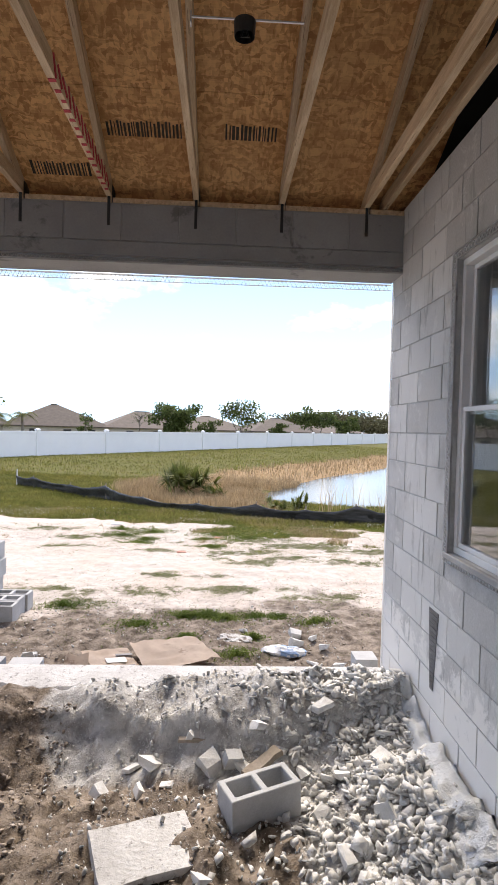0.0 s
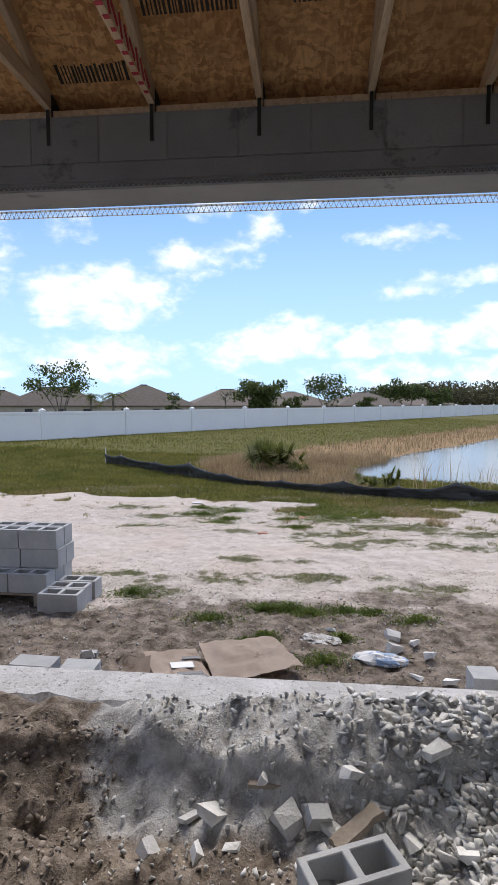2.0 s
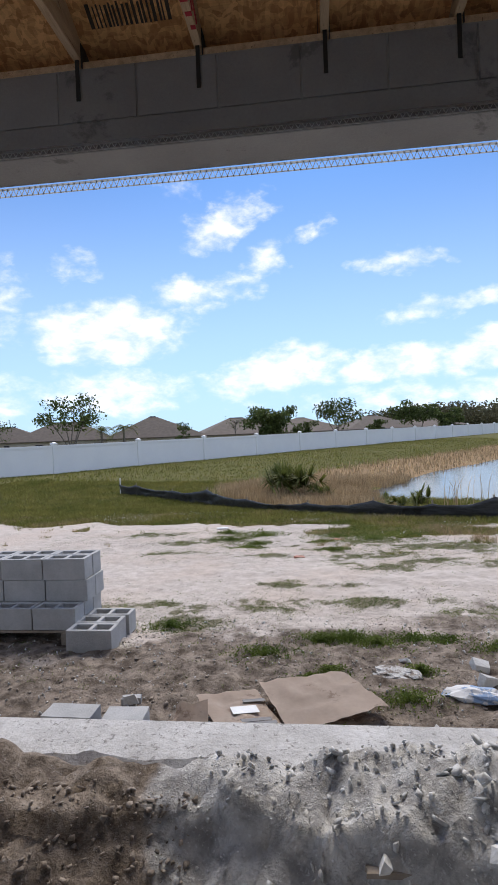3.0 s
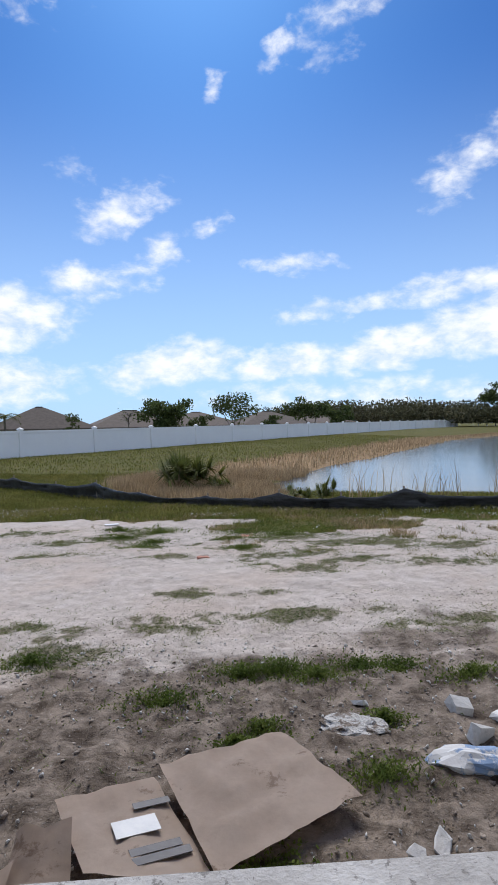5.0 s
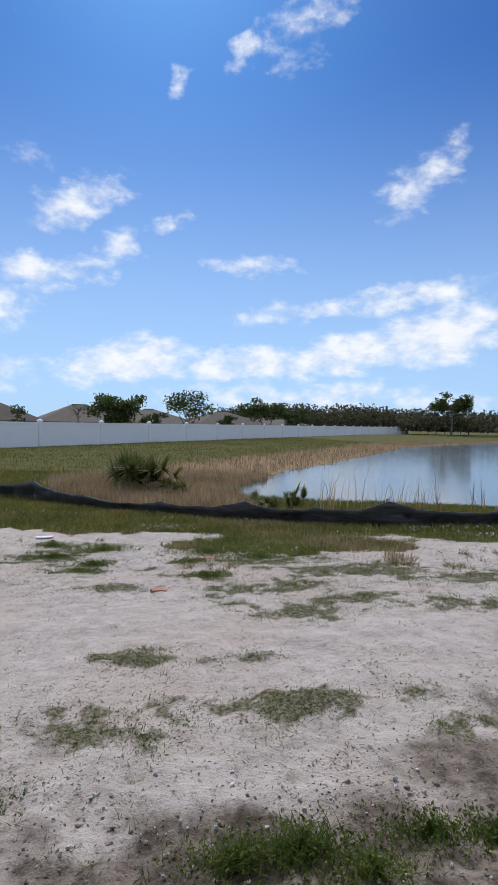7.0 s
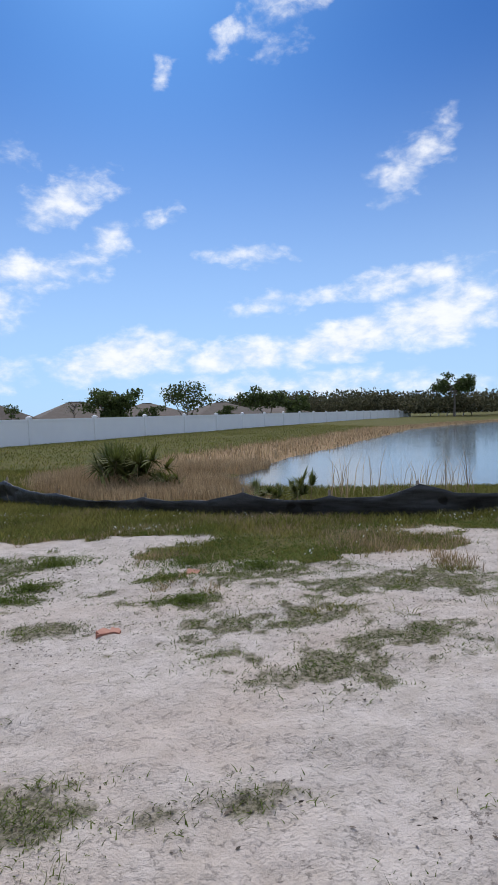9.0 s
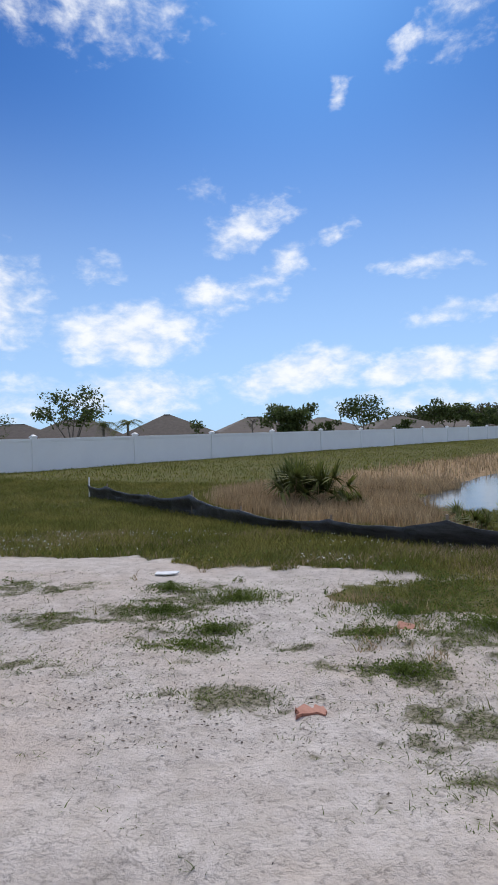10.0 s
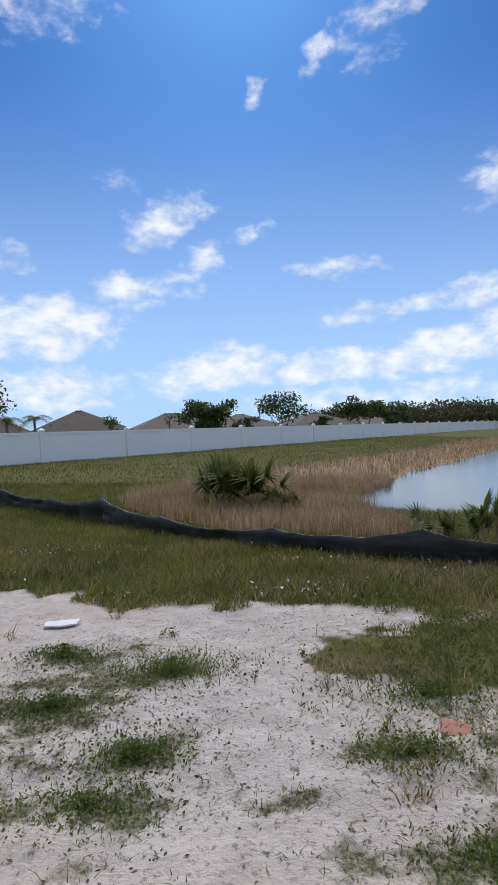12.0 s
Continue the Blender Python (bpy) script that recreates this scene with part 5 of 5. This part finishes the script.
# broken slab piece, boards, peg, sack, sheet
def slab_piece(name, x0, x1, y0, y1, thick, mat, label, category, m, cut=0.03, seed=1):
    rng = np.random.default_rng(seed)
    bm = bmesh.new()
    ring = []
    for (ax, ay), (bx, by) in zip(((x0, y0), (x1, y0), (x1, y1), (x0, y1)), ((x1, y0), (x1, y1), (x0, y1), (x0, y0))):
        for u in (0.0, 0.2, 0.4, 0.6, 0.8):
            ring.append((ax + (bx - ax) * u + rng.normal() * cut * 0.3, ay + (by - ay) * u + rng.normal() * cut * 0.3))
    lo = [bm.verts.new((x, y, 0)) for x, y in ring]
    hi = [bm.verts.new((x * 0.985, y * 0.985, thick)) for x, y in ring]
    bm.faces.new(lo[::-1])
    bm.faces.new(hi)
    for k in range(len(lo)):
        bm.faces.new((lo[k], lo[(k + 1) % len(lo)], hi[(k + 1) % len(lo)], hi[k]))
    ob = tagged(link(name, bm, mat), label, category)
    ob.matrix_basis = m
    return ob


slab_piece("concrete_plate", -0.24, 0.24, -0.17, 0.17, 0.04, M_FOOTING, "flat pale plate of broken concrete on the soil", "rubble", pose(0.04, 2.64, -0.11, 4, 3, 22), 0.01, 2)
slab_piece("timber_offcut", -0.13, 0.13, -0.035, 0.035, 0.035, M_WOOD, "short grey timber offcut lying on rubble", "timber", pose(0.62, 3.22, -0.05, 0, -12, 40), 0.01, 3)
slab_piece("timber_offcut", -0.12, 0.12, -0.02, 0.02, 0.02, M_WOOD, "thin dark timber strip lying on rubble", "timber", pose(0.25, 3.42, -0.02, 0, 0, 2), 0.01, 4)
slab_piece("block_fragment", -0.05, 0.05, -0.035, 0.035, 0.08, M_CMU, "grey fragment of concrete block", "rubble", pose(0.44, 3.30, -0.09, 20, 10, 20), 0.006, 5)
slab_piece("block_fragment", -0.12, 0.12, -0.08, 0.08, 0.10, M_CMU, "pale concrete block fragment by the footing", "rubble", pose(-1.12, 4.45, -0.08, 0, 0, 3), 0.006, 6)
slab_piece("block_fragment", -0.15, 0.15, -0.08, 0.08, 0.10, M_CMU, "pale concrete block fragment by the footing", "rubble", pose(-1.45, 4.47, -0.08, 0, 0, -2), 0.006, 7)
slab_piece("block_fragment", -0.06, 0.06, -0.03, 0.03, 0.05, M_CMU, "small fragment of concrete block on the soil", "rubble", pose(-1.24, 4.9, -0.15, 0, 0, 10), 0.006, 8)
slab_piece("concrete_block_end", -0.09, 0.09, -0.09, 0.09, 0.18, M_CMU, "single pale block standing beside the wall end", "concrete block", pose(1.53, 4.55, -0.13, 0, 0, 0), 0.004, 9)
slab_piece("brick", -0.075, 0.075, -0.035, 0.035, 0.035, M_BRICK, "broken red brick half sunk in sand", "brick", pose(-0.32, 9.82, -0.325, 8, 5, 20), 0.05, 10)
slab_piece("brick", -0.06, 0.06, -0.05, 0.05, 0.04, M_BRICK, "broken red brick half sunk in sand", "brick", pose(0.29, 11.14, -0.34, 12, 5, -20), 0.02, 11)
slab_piece("plastic_plate", -0.12, 0.12, -0.06, 0.06, 0.012, M_WHITEVINYL, "flat white scrap of plastic on sand", "litter", pose(-1.97, 12.75, -0.35, 0, 0, 10), 0.03, 12)
slab_piece("peg", -0.02, 0.02, -0.012, 0.012, 0.10, M_WHITEVINYL, "short white peg standing in the soil", "peg", pose(-0.86, 3.82, -0.02, 5, 6, 10), 0.002, 13)
bm = bmesh.new()
bmesh.ops.create_uvsphere(bm, u_segments=20, v_segments=10, radius=1.0)
for v in bm.verts:
    nz = noise.noise(v.co * 2.2) * 0.25 + noise.noise(v.co * 6) * 0.08
    v.co = Vector((v.co.x * 0.20 * (1 + nz), v.co.y * 0.085 * (1 + nz), v.co.z * 0.05 * (1 + nz) + 0.03))
sack = tagged(link("sack", bm, M_SACK), "crumpled blue and white paper sack on soil", "sack")
sack.matrix_basis = pose(0.93, 5.02, -0.145, 0, 0, -8)
bm = bmesh.new()
bmesh.ops.create_uvsphere(bm, u_segments=24, v_segments=10, radius=1.0)
for v in bm.verts:
    nz = noise.noise(v.co * 2.6) * 0.4 + noise.noise(v.co * 8) * 0.12
    v.co = Vector((v.co.x * 0.16 * (1 + nz), v.co.y * 0.11 * (1 + nz), max(-0.2, v.co.z) * 0.028 * (1 + nz)))
spill = tagged(link("plaster_spill", bm, M_SPILL), "hardened white plaster spill on the soil", "plaster")
spill.matrix_basis = pose(0.50, 5.42, -0.155, 0, 0, -10)

# plastic sheet along the wall's foot
bm = bmesh.new()
prev = None
for i in range(40):
    u = i / 39
    y = 2.3 + 1.45 * u
    row = []
    for k in range(9):
        t_ = k / 8
        x = 1.585 - (0.05 + 0.17 * (1 - u)) * t_
        zz = float(height(np.array([x]), np.array([y]))[0]) + 0.05 * (1 - t_) + 0.025 + 0.012 * noise.noise((x * 14, y * 9, 2))
        row.append(bm.verts.new((x, y, zz)))
    if prev:
        for k in range(8):
            bm.faces.new((prev[k], row[k], row[k + 1], prev[k + 1])).smooth = True
    prev = row
bmesh.ops.solidify(bm, geom=bm.faces[:], thickness=0.004)
tagged(link("plastic_sheet", bm, M_PLASTIC), "crumpled cloudy plastic sheet along the wall foot", "plastic sheet")

# ---- cardboard ----
card = thing("cardboard", "flattened brown cardboard box lying on the soil", "cardboard")


def sheet(corners, nu, nv, lift, seed):
    """A slightly warped board with 5 mm thickness between four corners."""
    bm = bmesh.new()
    a, b, c, d = (Vector(p) for p in corners)
    g = [[bm.verts.new(a.lerp(b, i / nu).lerp(d.lerp(c, i / nu), j / nv) + Vector((0, 0, lift * noise.noise((i * 0.45, j * 0.5, seed))))) for j in range(nv + 1)] for i in range(nu + 1)]
    for i in range(nu):
        for j in range(nv):
            bm.faces.new((g[i][j], g[i + 1][j], g[i + 1][j + 1], g[i][j + 1]))
    bmesh.ops.solidify(bm, geom=bm.faces[:], thickness=-0.006)
    for f in bm.faces:
        f.smooth = True
    for e in bm.edges:
        e.smooth = e.calc_face_angle(0) < 0.9
    return bm


part("large_panel", sheet(((-0.19, 4.42, -0.055), (0.375, 4.77, -0.06), (0.12, 5.27, -0.075), (-0.42, 5.0, -0.035)), 14, 12, 0.022, 1), M_CARD, card)
part("small_panel", sheet(((-0.60, 4.42, -0.02), (-0.185, 4.42, -0.085), (-0.44, 4.97, -0.07), (-0.80, 4.83, -0.05)), 10, 12, 0.016, 5), M_CARD, card)
part("flap", sheet(((-0.86, 4.40, -0.12), (-0.64, 4.40, -0.10), (-0.68, 4.62, 0.02), (-0.86, 4.60, 0.0)), 6, 6, 0.03, 9), M_CARD, card, "dark curled cardboard flap")
part("torn_flap", sheet(((-0.98, 4.36, -0.11), (-0.85, 4.38, -0.10), (-0.84, 4.52, -0.03), (-0.95, 4.45, -0.08)), 4, 4, 0.02, 12), M_CARD, card)
lab = part("shipping_label", boxes((-0.08, 0.08, -0.045, 0.045, 0.0, 0.002)), M_PAPER, card, "white printed paper label")
lab.matrix_basis = pose(-0.47, 4.66, -0.052, 0, 5, 22)
for i, (dx, dy, wd) in enumerate(((0.05, 0.13, 0.07), (0.10, -0.10, 0.09), (0.12, -0.14, 0.11))):
    pr = part("print_bar", boxes((-wd, wd, -0.018, 0.018, 0.0, 0.002)), M_PRINT, card, "faded grey print")
    pr.matrix_basis = pose(-0.47 + dx * 0.8, 4.66 + dy, -0.058, 0, 5, 22)

# lath patch on the wall
bm = bmesh.new()
for i in range(18):
    z = 0.36 + i * 0.026
    half = 0.025 + 0.05 * (z - 0.36) / 0.47
    box(bm, WALL_X - 0.006, WALL_X - 0.002, 3.29 - half, 3.29 + half, z, z + 0.021)
part("lath_patch", bm, M_LATH, wall_east, "dark expanded metal lath patch")

# ---- wall blocks ----
full = boxes((-0.006, 0.0, -0.1955, 0.1955, -0.0965, 0.0965), bevel=0.002)
me_full = bpy.data.meshes.new("block")
full.to_mesh(me_full)
full.free()
me_full.materials.append(M_BLOCK)
me_cut = {}
for r in range(17):
    z = 0.15 + r * 0.2
    if z > 3.42:
        continue
    y = EDGE_Y + (0.0 if r % 2 else 0.2)
    while y > 0.6:
        lo, hi = y - 0.4, min(y, EDGE_Y)
        y -= 0.4
        spans = [(lo, hi)]
        if z + 0.1 > WIN_Z0 - 0.03 and z - 0.1 < WIN_Z1 + 0.04:
            spans = [(a, b) for a, b in ((max(lo, WIN_Y1 + 0.045), hi), (lo, min(hi, WIN_Y0 - 0.045))) if b - a > 0.05]
        for a, b in spans:
            if b - a > 0.395:
                me = me_full
            else:
                key = round(b - a, 3)
                if key not in me_cut:
                    bm = boxes((-0.006, 0.0, -key / 2 + 0.0045, key / 2 - 0.0045, -0.0965, 0.0965), bevel=0.002)
                    me_cut[key] = bpy.data.meshes.new("block")
                    bm.to_mesh(me_cut[key])
                    bm.free()
                    me_cut[key].materials.append(M_BLOCK)
                me = me_cut[key]
            ob = new("block", me)
            ob.parent = wall_east
            ob.matrix_basis = pose(WALL_X + 0.0045 + RNG.uniform(-0.0012, 0.0012), (a + b) / 2, z)
bm = boxes((-0.1955, 0.1955, -0.006, 0.0, -0.126, 0.126), bevel=0.002)
me_beam = bpy.data.meshes.new("block")
bm.to_mesh(me_beam)
bm.free()
me_beam.materials.append(M_LINTEL)
for k in range(15):
    ob = new("block", me_beam)
    ob.parent = beam
    ob.matrix_basis = pose(WALL_X - 0.2 - 0.4 * k, BEAM_Y + 0.006 + RNG.uniform(-0.001, 0.001), 3.266)
